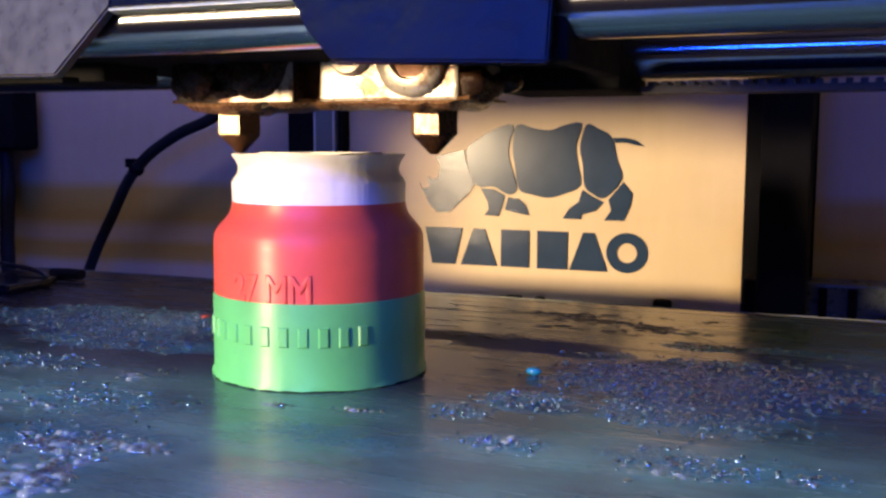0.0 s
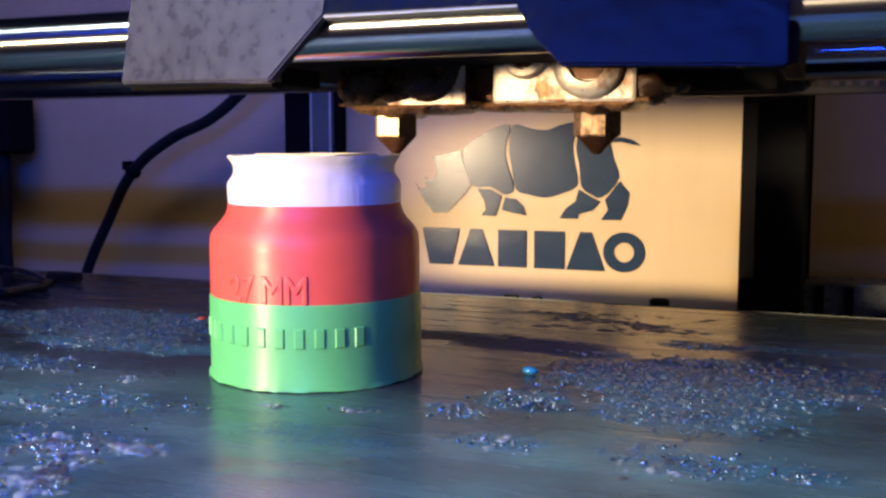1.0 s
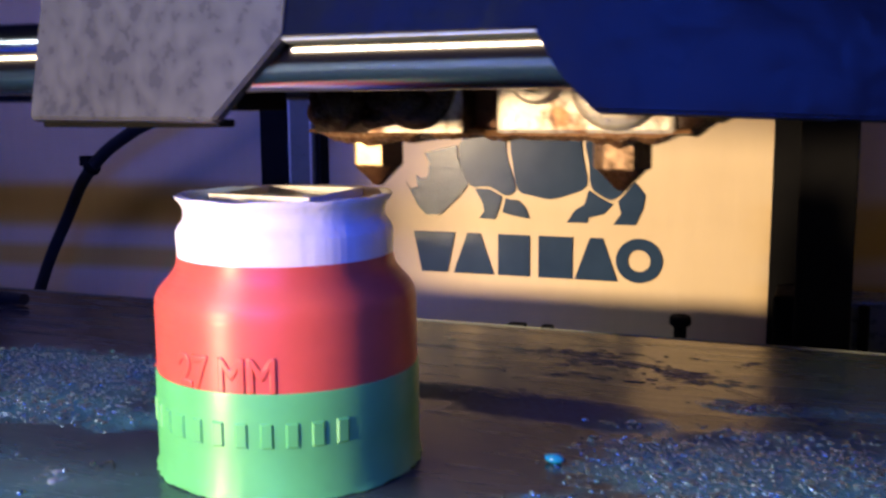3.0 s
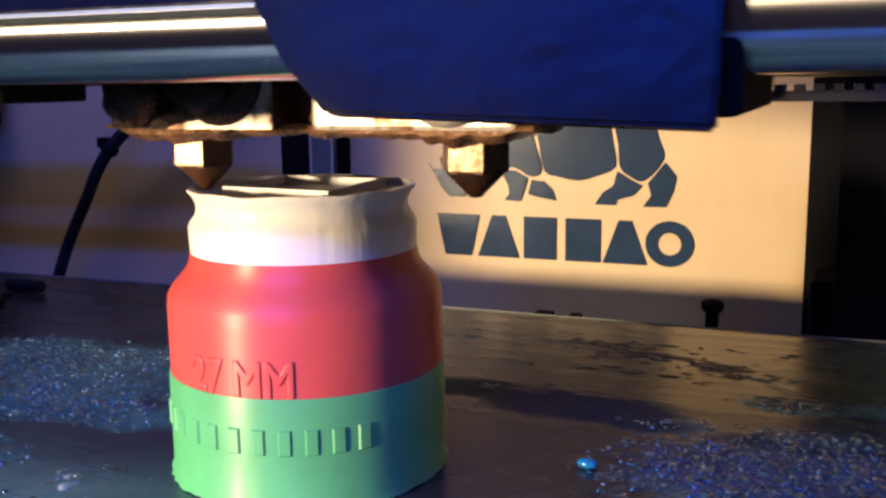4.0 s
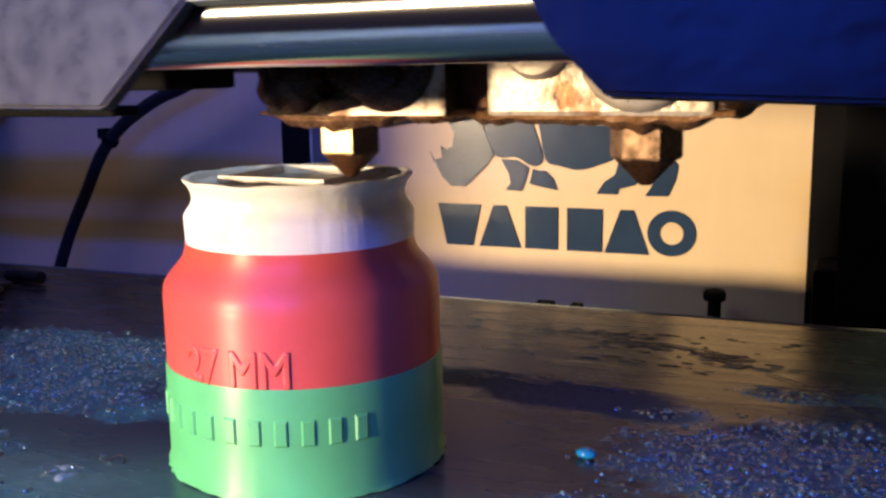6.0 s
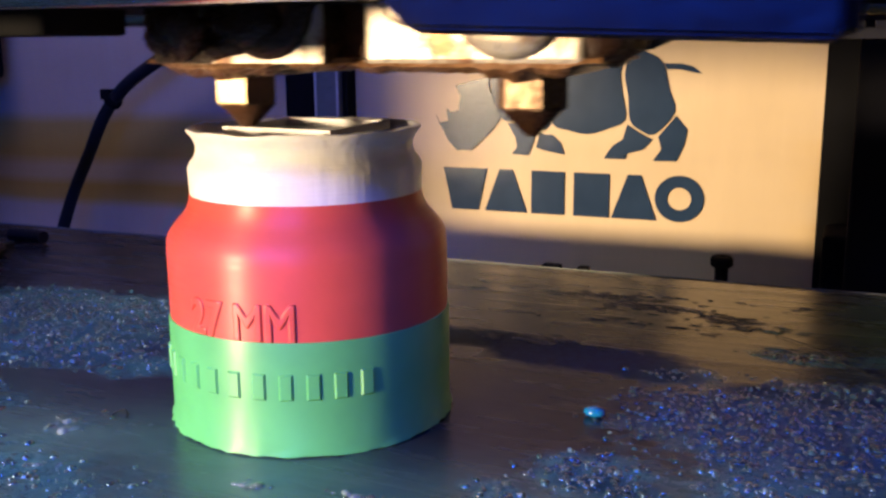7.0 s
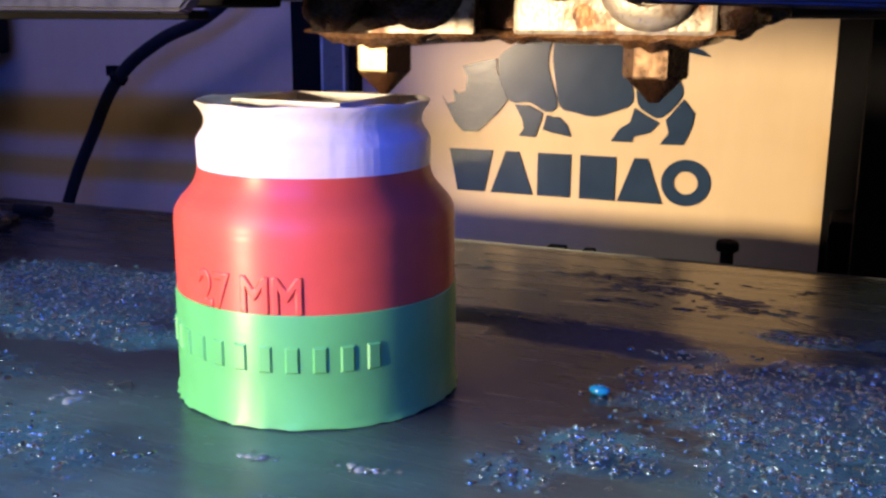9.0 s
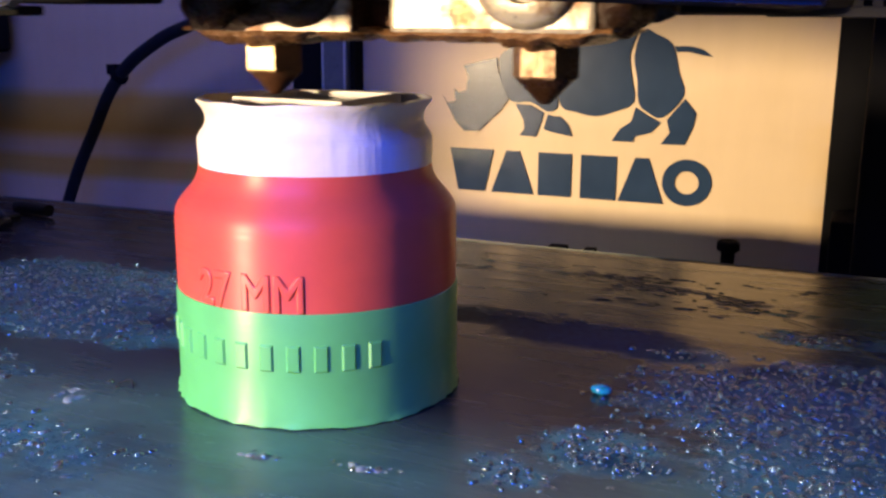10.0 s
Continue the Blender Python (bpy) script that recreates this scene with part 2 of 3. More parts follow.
RESIDUE = residue_material()
PALE = clear_material()
MILKY = worn("milky_glue", (0.50, 0.60, 0.64), (0.72, 0.80, 0.82), 0.16, 0.0, 900, relief=0.5, spread=0.06)
MILKY.node_tree.nodes["Principled BSDF"].inputs["Transmission Weight"].default_value = 0.72
CLIPBLACK = worn("glossy_black_paint", (0.006, 0.006, 0.008), (0.012, 0.012, 0.014), 0.16, 0.0, 120, relief=0.1, spread=0.06)
RIDGE = worn("dried_dark_glue", (0.006, 0.016, 0.020), (0.016, 0.040, 0.042), 0.22, 0.0, 160, relief=0.5, depth=0.0004, spread=0.1)
SPECK = filament_material("red_plastic_speck", (0.60, 0.08, 0.03), 0.4)


# ---- mesh helpers ----
def mesh_of(bm, name, smooth=None):
    me = bpy.data.meshes.new(name)
    bmesh.ops.recalc_face_normals(bm, faces=bm.faces)
    bm.to_mesh(me)
    bm.free()
    if smooth is not None:
        for p in me.polygons:
            p.use_smooth = True
        me.set_sharp_from_angle(angle=radians(smooth))
    return me


def part(name, bm, material, parent=None, label="", smooth=None):
    ob = new(name, mesh_of(bm, name, smooth))
    ob.data.materials.append(material)
    ob.parent = parent
    if label:
        tagged(ob, label)
    return ob


def thing(name, label, category, group="", kind="", at=(0, 0, 0)):
    ob = new(name)
    ob.empty_display_size = 0.01
    ob.location = [c * MM for c in at]
    return tagged(ob, label, category, group, kind)


def box(x0, x1, y0, y1, z0, z1, bevel=0.0, seg=2, bm=None):
    b = bmesh.new()
    bmesh.ops.create_cube(b, size=1)
    for v in b.verts:
        v.co = Vector(((x0 + x1) / 2 + v.co.x * (x1 - x0), (y0 + y1) / 2 + v.co.y * (y1 - y0), (z0 + z1) / 2 + v.co.z * (z1 - z0))) * MM
    if bevel:
        bmesh.ops.bevel(b, geom=b.edges[:], offset=bevel * MM, segments=seg, profile=0.6, affect="EDGES")
    return join(bm, b)


def join(bm, b):
    if bm is None:
        return b
    me = bpy.data.meshes.new("tmp")
    b.to_mesh(me)
    b.free()
    bm.from_mesh(me)
    bpy.data.meshes.remove(me)
    return bm


def lathe(profile, n=48, m=None, bm=None, close=True):
    """Turn (radius, height) pairs, in mm, round z."""
    b = bmesh.new()
    rings = []
    for r, z in profile:
        rings.append([b.verts.new((r * MM * math.cos(2 * math.pi * i / n), r * MM * math.sin(2 * math.pi * i / n), z * MM)) for i in range(n)])
    for p, q in zip(rings, rings[1:]):
        for i in range(n):
            b.faces.new((p[i], p[(i + 1) % n], q[(i + 1) % n], q[i]))
    if close:
        b.faces.new(rings[0][::-1])
        b.faces.new(rings[-1])
    if m is not None:
        b.transform(m)
    return join(bm, b)


def along(axis, at):
    """Places a lathed form with its z along x or y (mm)."""
    turn = {"x": pose(0, 0, 0, 0, 90, 0), "y": pose(0, 0, 0, -90, 0, 0), "-y": pose(0, 0, 0, 90, 0, 0), "z": Matrix.Identity(4)}[axis]
    return Matrix.Translation([c * MM for c in at]) @ turn


def outline(points, thick, bevel=0.0, bm=None):
    """An upright sheet from (x, z) corners, facing -y, its front at y = 0."""
    b = bmesh.new()
    f = b.faces.new([b.verts.new((x * MM, 0, z * MM)) for x, z in points])
    r = bmesh.ops.extrude_face_region(b, geom=[f])
    for v in r["geom"]:
        if isinstance(v, bmesh.types.BMVert):
            v.co.y += thick * MM
    if bevel:
        bmesh.ops.bevel(b, geom=b.edges[:], offset=bevel * MM, segments=2, affect="EDGES")
    return join(bm, b)


def rounded(points, steps=4):
    """A closed smooth line through the points."""
    out, n = [], len(points)
    for i in range(n):
        p0, p1, p2, p3 = (Vector(points[(i + k) % n]) for k in (-1, 0, 1, 2))
        for s in range(steps):
            t = s / steps
            out.append(0.5 * (2 * p1 + (p2 - p0) * t + (2 * p0 - 5 * p1 + 4 * p2 - p3) * t * t + (3 * p1 - p0 - 3 * p2 + p3) * t ** 3))
    return out


def tube(points, radius, material, name, parent=None, label=""):
    cu = bpy.data.curves.new(name, "CURVE")
    cu.dimensions, cu.bevel_depth, cu.bevel_resolution, cu.use_fill_caps = "3D", radius * MM, 3, True
    sp = cu.splines.new("BEZIER")
    sp.bezier_points.add(len(points) - 1)
    for p, c in zip(sp.bezier_points, points):
        p.co = [k * MM for k in c]
        p.handle_left_type = p.handle_right_type = "AUTO"
    sp.resolution_u = 8
    tmp = bpy.data.objects.new("tmp", cu)
    scene.collection.objects.link(tmp)
    me = bpy.data.meshes.new_from_object(tmp.evaluated_get(bpy.context.evaluated_depsgraph_get()))
    bpy.data.objects.remove(tmp)
    for p in me.polygons:
        p.use_smooth = True
    ob = new(name, me)
    ob.data.materials.clear()
    ob.data.materials.append(material)
    ob.parent = parent
    if label:
        tagged(ob, label)
    return ob


# ---- the case ----
WALL = 147.5
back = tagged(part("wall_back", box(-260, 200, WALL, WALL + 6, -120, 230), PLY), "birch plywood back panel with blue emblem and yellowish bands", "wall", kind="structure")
tagged(part("wall_left", box(-266, -260, -125, WALL + 6, -120, 230), WALLDARK), "dark inner side wall of the printer case", "wall", kind="structure")
tagged(part("wall_right", box(200, 206, -125, WALL + 6, -120, 230), WALLDARK), "dark inner side wall of the printer case", "wall", kind="structure")
tagged(part("floor", box(-266, 206, -125, WALL + 6, -126, -120), WALLDARK), "dark bottom panel of the printer case", "floor", kind="structure")
tagged(part("ceiling", box(-266, 206, -125, WALL + 6, 230, 236), WALLDARK), "dark top panel of the printer case", "ceiling", kind="structure")
# unseen front frame, its left edge set to shade the back panel's left
front = box(-266, -154.5, -131, -125, -126, 236)
box(190, 206, -131, -125, -126, 236, bm=front)
box(-154.5, 190, -131, -125, 216, 236, bm=front)
# added panel that keeps the work lamp off the back panel's upper part
box(-154.5, -78, -131, -125, 59, 86, bm=front)
box(-154.5, 190, -131, -125, -126, -60, bm=front)
tagged(part("wall_front", front, WALLDARK), "unseen dark front frame with a wide opening and an added shading panel", "wall", kind="structure")


# ---- emblem and wordmark on the back panel ----
def emblem():
    e = thing("animal_emblem", "navy blue painted animal emblem on the plywood panel", "emblem", at=(0, WALL - 0.5, 0))
    shapes = (
        ("head", [(-45.5, 24.7), (-44.3, 22.3), (-41.8, 22.9), (-42.2, 26.3), (-41, 25.2), (-38.8, 25.8), (-38.2, 29.6), (-39.6, 32.4), (-35.5, 33.4), (-30, 34.6), (-30.1, 31.9), (-26.8, 23.9), (-29, 21), (-33, 17.2), (-35, 15.3), (-39.4, 15.2), (-41.8, 17.7), (-43.6, 21)], False),
        ("shoulder", [(-29.4, 34.5), (-26.9, 37), (-20.8, 40.6), (-14.6, 42.1), (-15.8, 36.4), (-15.8, 32.1), (-13.8, 25.6), (-13.4, 22.4), (-16, 21.2), (-20.6, 23.5), (-26, 23.6), (-28.8, 29)], True),
        ("barrel", [(-13.4, 42.1), (-8.1, 41), (-2.9, 40.5), (1.4, 42), (6.6, 42.5), (4.9, 36.4), (5.5, 30.9), (6.4, 24.4), (1.8, 21.9), (-3.3, 20.5), (-8.5, 21.4), (-12.4, 22.8), (-13.9, 29.9), (-14.6, 35.6)], True),
        ("rump", [(7.9, 42.1), (11.4, 40.9), (15.3, 38.5), (17.2, 31.7), (18.7, 26.5), (13.9, 20.9), (10.4, 21.8), (7.7, 24.2), (7.1, 30.2), (6.1, 35.7)], True),
        ("tail", [(15.8, 38.2), (19.8, 38.2), (22.6, 37.5), (25, 35.8), (22.9, 36.2), (19.5, 37), (16.4, 36.9)], False),
        ("hind_leg", [(7, 23), (10.4, 20.9), (13.4, 19.5), (11.2, 17), (6.9, 15.8), (6.8, 14.4), (1.2, 14.4), (3.3, 17.5), (6, 19.3)], False),
        ("hind_leg", [(19.1, 25.5), (21.9, 22.1), (21.3, 18.6), (19.5, 14.3), (13.7, 14.2), (15.8, 17.1), (14.9, 20.2)], False),
        ("fore_leg", [(-24.8, 22.8), (-20.6, 22.6), (-17, 20.7), (-17.9, 17.6), (-19, 14.5), (-23.6, 14.7), (-22.1, 16.4), (-22.5, 18.9)], False),
        ("fore_leg", [(-15.9, 20.4), (-14.5, 19.9), (-12.6, 19.9), (-10.3, 17.8), (-9.2, 15), (-14.4, 15.9), (-16.9, 16.5)], False),
    )
    for name, pts, soft in shapes:
        line = [Vector(p) for p in (rounded(pts, 3) if soft else pts)]
        n = len(line)
        spin = 1 if sum(line[i].cross(line[(i + 1) % n]) for i in range(n)) > 0 else -1
        wide = []
        for i, p in enumerate(line):
            d = (line[(i + 1) % n] - line[i - 1]).normalized()
            wide.append(p + Vector((d.y, -d.x)) * spin * 0.1)
        part(name, outline(wide, 0.45, 0.13), CRINKLE if name == "head" else NAVY, e)


def wordmark():
    """The maker's wordmark as plain shapes: wedges, blocks and a ring."""
    w = thing("wordmark", "row of six navy blue painted shapes on plywood", "sign", at=(0, WALL - 0.5, 0))
    lo, hi = -1.0, 10.4
    for x0, x1, kind in ((-43.2, -30.7, "cup"), (-31.2, -19.3, "wedge"), (-18.6, -8.6, "block"), (-7.1, 3.3, "block"), (3.4, 15.0, "wedge")):
        inset = {"cup": (2.4, 0.0), "wedge": (0.0, 4.1), "block": (0.5, 0.5)}[kind]
        part("block" if kind == "block" else "wedge", outline([(x0 + inset[0], lo), (x1 - inset[0], lo), (x1 - inset[1], hi), (x0 + inset[1], hi)], 0.45), NAVY, w)
    b, rings, n = bmesh.new(), [], 32
    for y, sx, sz in ((0.45, 6.1, 5.9), (0, 6.1, 5.9), (0, 3.0, 2.9), (0.45, 3.0, 2.9)):
        rings.append([b.verts.new(((20.6 + sx * math.cos(6.28319 * i / n)) * MM, y * MM, (4.8 + sz * math.sin(6.28319 * i / n)) * MM)) for i in range(n)])
    for p, q in zip(rings, rings[1:]):
        for i in range(n):
            b.faces.new((p[i], p[(i + 1) % n], q[(i + 1) % n], q[i]))
    part("ring", b, NAVY, w)


emblem()
wordmark()


# ---- posts with guide rods ----
def guide_post(x0, x1, rod, label):
    p = thing("guide_post", label, "guide post", "posts on the back panel", at=(0, WALL, 0))
    part("channel", box(x0, x1, -4, -0.1, -110, 200, 0.4), BLACK, p)
    if rod < 0:
        part("lip", box(x1 - 0.9, x1, -5.2, -4.0, -110, 200, 0.2), BLACK, p)
    if rod > 0:
        part("slide_rail", box(60, 71, -46, -4.2, -110, 200, 0.6), BLACK, p)
    if rod < 0:
        part("linear_rail", box(rod - 3.9, rod + 3.9, -6.2, -4.1, -110, 200, 0.4), DULLSTEEL, p, "flat grey steel rail")
        # pale strips paint the light caught along the rail's edges
        for x in (rod - 3.5, rod + 3.3):
            part("rail_edge", box(x - 0.3, x + 0.3, -6.6, -6.22, -110, 200, 0.12), RAIL_GLINT, p, "bright strip painted as the rail edge's glint")


guide_post(-90.4, -69.8, -75.7, "black metal post with a flat grey steel rail")
guide_post(53.2, 71.6, 64.5, "plain deep black metal post in shade")


# ---- build plate ----
# where glue has dried on the plate (mm): centre, spread, depth of stain, share of drops
PATCHES = (
    (52, 11, 15, 13, 0.85, 1.0), (66, 15, 20, 15, 0.85, 0.8), (38, -8, 8, 5, 0.85, 0.9), (30, -16, 5, 4, 0.6, 0.6), (60, -6, 15, 9, 0.8, 0.7), (80, 20, 14, 10, 0.8, 0.55),
    (11, 32, 11, 5, 0.0, 0.10), (26, 29.5, 14, 6, 0.0, 0.16), (40, 26, 8, 4, 0.7, 0.35),
    (-62, 21, 26, 13, 0.85, 0.85), (-46, 6, 17, 8, 0.85, 0.8), (-50, 30, 14, 6, 0.8, 0.7), (-30, 4, 9, 6, 0.65, 0.35), (-48, -14, 16, 7, 0.40, 0.45),
    (56, 40, 8, 3, 0.85, 0.5), (72, 42, 12, 4, 0.5, 0.2),
    (-20, -31, 22, 10, 0.40, 0.34), (-12, -46, 20, 10, 0.36, 0.25), (18, -34, 18, 7, 0.36, 0.12), (40, -28, 8, 4, 0.5, 0.4), (66, -27, 16, 6, 0.5, 0.4), (-60, -35, 30, 20, 0.30, 0.2),
)


def patch_noise(x, y):
    return noise.noise(Vector((x * 0.10, y * 0.16, 0))) * 0.5 + noise.noise(Vector((x * 0.38, y * 0.55, 5))) * 0.55


def glue_at(x, y, column):
    """How thick the dried glue lies at a place on the plate, 0 to about 1."""
    if math.hypot(x, y) < 18.5:
        return 0.0
    d = max(p[column] * math.exp(-((x - p[0]) / p[2]) ** 2 - ((y - p[1]) / p[3]) ** 2) for p in PATCHES)
    return max(0.0, d + patch_noise(x, y) * min(0.75, d * 1.1) - 0.12)


def veil_at(x, y):
    """The milky veil: a wide wash over the plate's front, thin behind the jar, with a paler right side for reflected
    light.
    """
    wash = min(1.0, max(0.0, (-y - 6 + 0.16 * abs(x - 10)) / 34)) if x < 110 else 0.0
    wash = max(wash, min(0.7, max(0.0, (x - 50) / 50)))
    return wash * (0.75 + 0.5 * noise.noise(Vector((x * 0.05, y * 0.08, 3))))


def shaded_crust_at(x, y):
    """The old crust, darkened for the jar's shadow: a ragged tongue behind the jar, and specks near the rear edge."""
    spots = ((10, 33, 12, 4.5, 1.0), (26, 30, 15, 6, 1.1), (37, 26, 8, 4, 0.8), (31, 60, 9, 2.5, 0.55), (44, 56, 7, 2.2, 0.55), (18, 64, 9, 2, 0.45), (57, 40, 7, 2, 0.5), (40, -10, 9, 4, 0.5), (58, 24, 16, 4, 0.5))
    if math.hypot(x, y) < 18:
        return 0.0
    d = max(w * math.exp(-((x - cx) / sx) ** 2 - ((y - cy) / sy) ** 2) for cx, cy, sx, sy, w in spots)
    return max(0.0, d + 0.6 * min(0.6, d) * patch_noise(x * 1.3 + 40, y * 1.6))


def build_plate():
    p = thing("build_plate", "dark glossy build plate stained blue by dried glue", "build plate")
    part("glass", box(-140, 118, -92, 82.4, -4, -0.12, 0.4), PLATE, p)
    part("carrier", box(-120, 100, -80, 70, -12, -4.1, 0.8), BLACK, p, "black metal carrier under the plate")
    part("rear_edge", box(-139, 117, 82.42, 82.7, -3.6, 0.08, 0.1), DULLSTEEL, p, "pale bare rear edge")
    # the coating, a thin sheet that carries the stains
    step, nx, ny = 0.9, 286, 193
    xs, ys = [-139.8 + i * step for i in range(nx)], [-91.8 + k * step for k in range(ny)]
    top = [(x * MM, y * MM, 0.0) for y in ys for x in xs]
    ring = [i for i in range(nx)] + [k * nx + nx - 1 for k in range(1, ny)] + [(ny - 1) * nx + i for i in range(nx - 2, -1, -1)] + [k * nx for k in range(ny - 2, 0, -1)]
    faces = [(k * nx + i, k * nx + i + 1, (k + 1) * nx + i + 1, (k + 1) * nx + i) for k in range(ny - 1) for i in range(nx - 1)]
    low = [(top[i][0], top[i][1], -0.119 * MM) for i in ring]
    n, m = len(top), len(ring)
    faces += [(ring[j], n + j, n + (j + 1) % m, ring[(j + 1) % m]) for j in range(m)]
    me = bpy.data.meshes.new("coating")
    me.from_pydata(top + low, [], faces)
    glue = me.attributes.new("glue", "FLOAT", "POINT")
    glue.data.foreach_set("value", [glue_at(x, y, 4) for y in ys for x in xs] + [0.0] * m)
    veil = me.attributes.new("veil", "FLOAT", "POINT")
    veil.data.foreach_set("value", [veil_at(x, y) for y in ys for x in xs] + [0.0] * m)
    shaded_crust = me.attributes.new("shaded_crust", "FLOAT", "POINT")
    shaded_crust.data.foreach_set("value", [shaded_crust_at(x, y) for y in ys for x in xs] + [0.0] * m)
    me.materials.append(PLATE)
    coat = new("coating", me)
    coat.parent = p
    tagged(coat, "thin dark coating stained blue and teal")


build_plate()


# ---- printed jar ----
def bent(bm, radius, z):
    """Wraps a flat (x, y up, z out) form in metres round the jar; x = 0 faces -y."""
    for v in bm.verts:
        a, r = v.co.x / (radius * MM), radius * MM + v.co.z
        v.co = Vector((r * math.sin(a), -r * math.cos(a), z * MM + v.co.y))
    return bm


def letters(text, size, depth):
    cu = bpy.data.curves.new("text", "FONT")
    cu.body, cu.size, cu.extrude, cu.resolution_u = text, size * MM, depth * MM, 3
    cu.bevel_depth, cu.bevel_resolution = 0.22 * MM, 2
    tmp = bpy.data.objects.new("tmp", cu)
    scene.collection.objects.link(tmp)
    me = bpy.data.meshes.new_from_object(tmp.evaluated_get(bpy.context.evaluated_depsgraph_get()))
    bpy.data.objects.remove(tmp)
    bm = bmesh.new()
    bm.from_mesh(me)
    bpy.data.meshes.remove(me)
    bmesh.ops.subdivide_edges(bm, edges=[e for e in bm.edges if e.calc_length() > 0.8 * MM], cuts=2)
    return bm


def printed_jar():
    j = thing("printed_jar", "half-printed small jar in green, red and white plastic", "printed jar")
    base = lathe([(16.2, 0.0), (17.0, 0.15), (16.9, 0.5), (16.8, 1.1), (16.8, 6.0), (16.8, 12.5), (16.7, 12.9), (16.2, 12.95)], 96)
    rnd = random.Random(4)
    for v in base.verts:
        if v.co.z < 0.9 * MM:
            k = 1 + rnd.uniform(-0.006, 0.016)
            v.co.x *= k
            v.co.y *= k
            v.co.z = max(0, v.co.z + rnd.uniform(-0.06, 0.12) * MM) if v.co.z > 0 else 0
    green = part("base_band", base, GREEN, j, "bright green printed base", 50)
    part("body", lathe([(16.2, 12.8), (16.6, 12.85), (16.6, 17), (16.6, 20.6), (16.5, 21.9), (16.2, 22.6), (15.6, 23.4), (14.7, 24.4), (14.1, 25.2), (13.78, 26.1), (13.65, 27.0), (13.2, 27.02)], 96), RED, j, "red printed body with a curved shoulder", 60)
    neck = lathe([(13.2, 26.95), (13.62, 27.0), (13.68, 28.4), (13.72, 29.9), (13.4, 30.6), (12.9, 31.2), (12.65, 31.9), (12.7, 32.7), (13.05, 33.5), (13.65, 34.25), (13.6, 34.45), (12.7, 34.45), (12.3, 33.9), (11.6, 33.7)], 96)
    for v in neck.verts:
        if v.co.z > 33.4 * MM:
            v.co.z += (noise.noise(v.co * 420) * 0.22 + noise.noise(v.co * 1100) * 0.12) * MM
        k = 1 + 0.004 * noise.noise(Vector((v.co.x * 500, v.co.y * 500, v.co.z * 60)))
        v.co.x, v.co.y = v.co.x * k, v.co.y * k
    part("neck", neck, WHITE, j, "white printed neck with a flared rim", 60)
    # floor of the open top with a square well
    top, n = bmesh.new(), 64
    rings = [[], [], [], []]
    for k in range(n):
        a = 2 * math.pi * k / n
        c, d = math.cos(a), math.sin(a)
        q = 6.4 / max(abs(c), abs(d))
        for ring, (r, z) in zip(rings, ((12.4, 33.8), (10.0, 33.5), (q, 33.6), (q, 28.5))):
            ring.append(top.verts.new((r * c * MM, (r * d + (0.8 if ring is not rings[0] else 0)) * MM, z * MM)))
    for p, q in zip(rings, rings[1:]):
        for k in range(n):
            top.faces.new((p[k], p[(k + 1) % n], q[(k + 1) % n], q[k]))
    top.faces.new(rings[-1])
    part("top_infill", top, WHITE, j, "", 40)
    well = bmesh.new()
    for x0, x1, y0, y1 in ((-7.2, 7.2, -6.5, -5.7), (-7.2, 7.2, 7.3, 8.0), (-7.2, -6.5, -5.7, 7.3), (6.5, 7.2, -5.7, 7.3)):
        box(x0, x1, y0, y1, 32.5, 34.6, 0.15, 2, well)
    for v in well.verts:
        v.co += Vector((noise.noise(v.co * 300), noise.noise(v.co * 260 + Vector((5, 0, 0))), noise.noise(v.co * 350) * 0.8)) * 0.35 * MM
    part("square_well", well, WHITE, j)
    # raised writing
    bm = letters("27 MM", 5.4, 0.04)
    for v in bm.verts:
        v.co.x *= 0.86
    bent(bm, 16.55, 13.15)
    bmesh.ops.rotate(bm, verts=bm.verts, cent=(0, 0, 0), matrix=Matrix.Rotation(radians(-20.5), 3, "Z"))
    part("raised_writing", bm, RED, j)
    for i in range(11):
        b = bmesh.new()
        bmesh.ops.create_grid(b, x_segments=3, y_segments=1, size=1)
        r = bmesh.ops.extrude_face_region(b, geom=b.faces[:])
        for v in b.verts:
            v.co = Vector((v.co.x * 1.05 * MM, v.co.y * 1.75 * MM, -0.3 * MM))
        for v in r["geom"]:
            if isinstance(v, bmesh.types.BMVert):
                v.co = Vector((v.co.x * 0.55, v.co.y * 0.74, 0.2 * MM))
        bent(b, 16.82, 8.0)
        bmesh.ops.rotate(b, verts=b.verts, cent=(0, 0, 0), matrix=Matrix.Rotation(radians(50.5 - 10.1 * (10 - i)), 3, "Z"))
        part("raised_bar", b, GREEN, green)


printed_jar()


# ---- print head and its gantry ----
def rail(y, z, parent, name="guide_rod"):
    part(name, lathe([(4, -250), (4, 190)], 32, along("x", (0, y, z))), STEEL, parent, "polished round steel rod", 40)


def gantry():
    g = thing("cross_rails", "two polished steel rods carrying the print head", "guide rails")
    rail(-34.5, 50.7, g)
    rail(25.8, 50.4, g)
    bm = box(48, 190, 17, 23, 43.9, 45.0)
    for i in range(70):
        box(49 + i * 2.0, 50.0 + i * 2.0, 17, 23, 44.9, 45.7, bm=bm)
    part("drive_belt", bm, RUBBER, g, "black toothed rubber belt")
    return g


def hexagon(r, z0, z1, turn, bm=None):
    return lathe([(r * 0.94, z0), (r, z0 + 0.3), (r, z1 - 0.2), (r * 0.95, z1)], 6, Matrix.Rotation(radians(turn), 4, "Z"), bm)


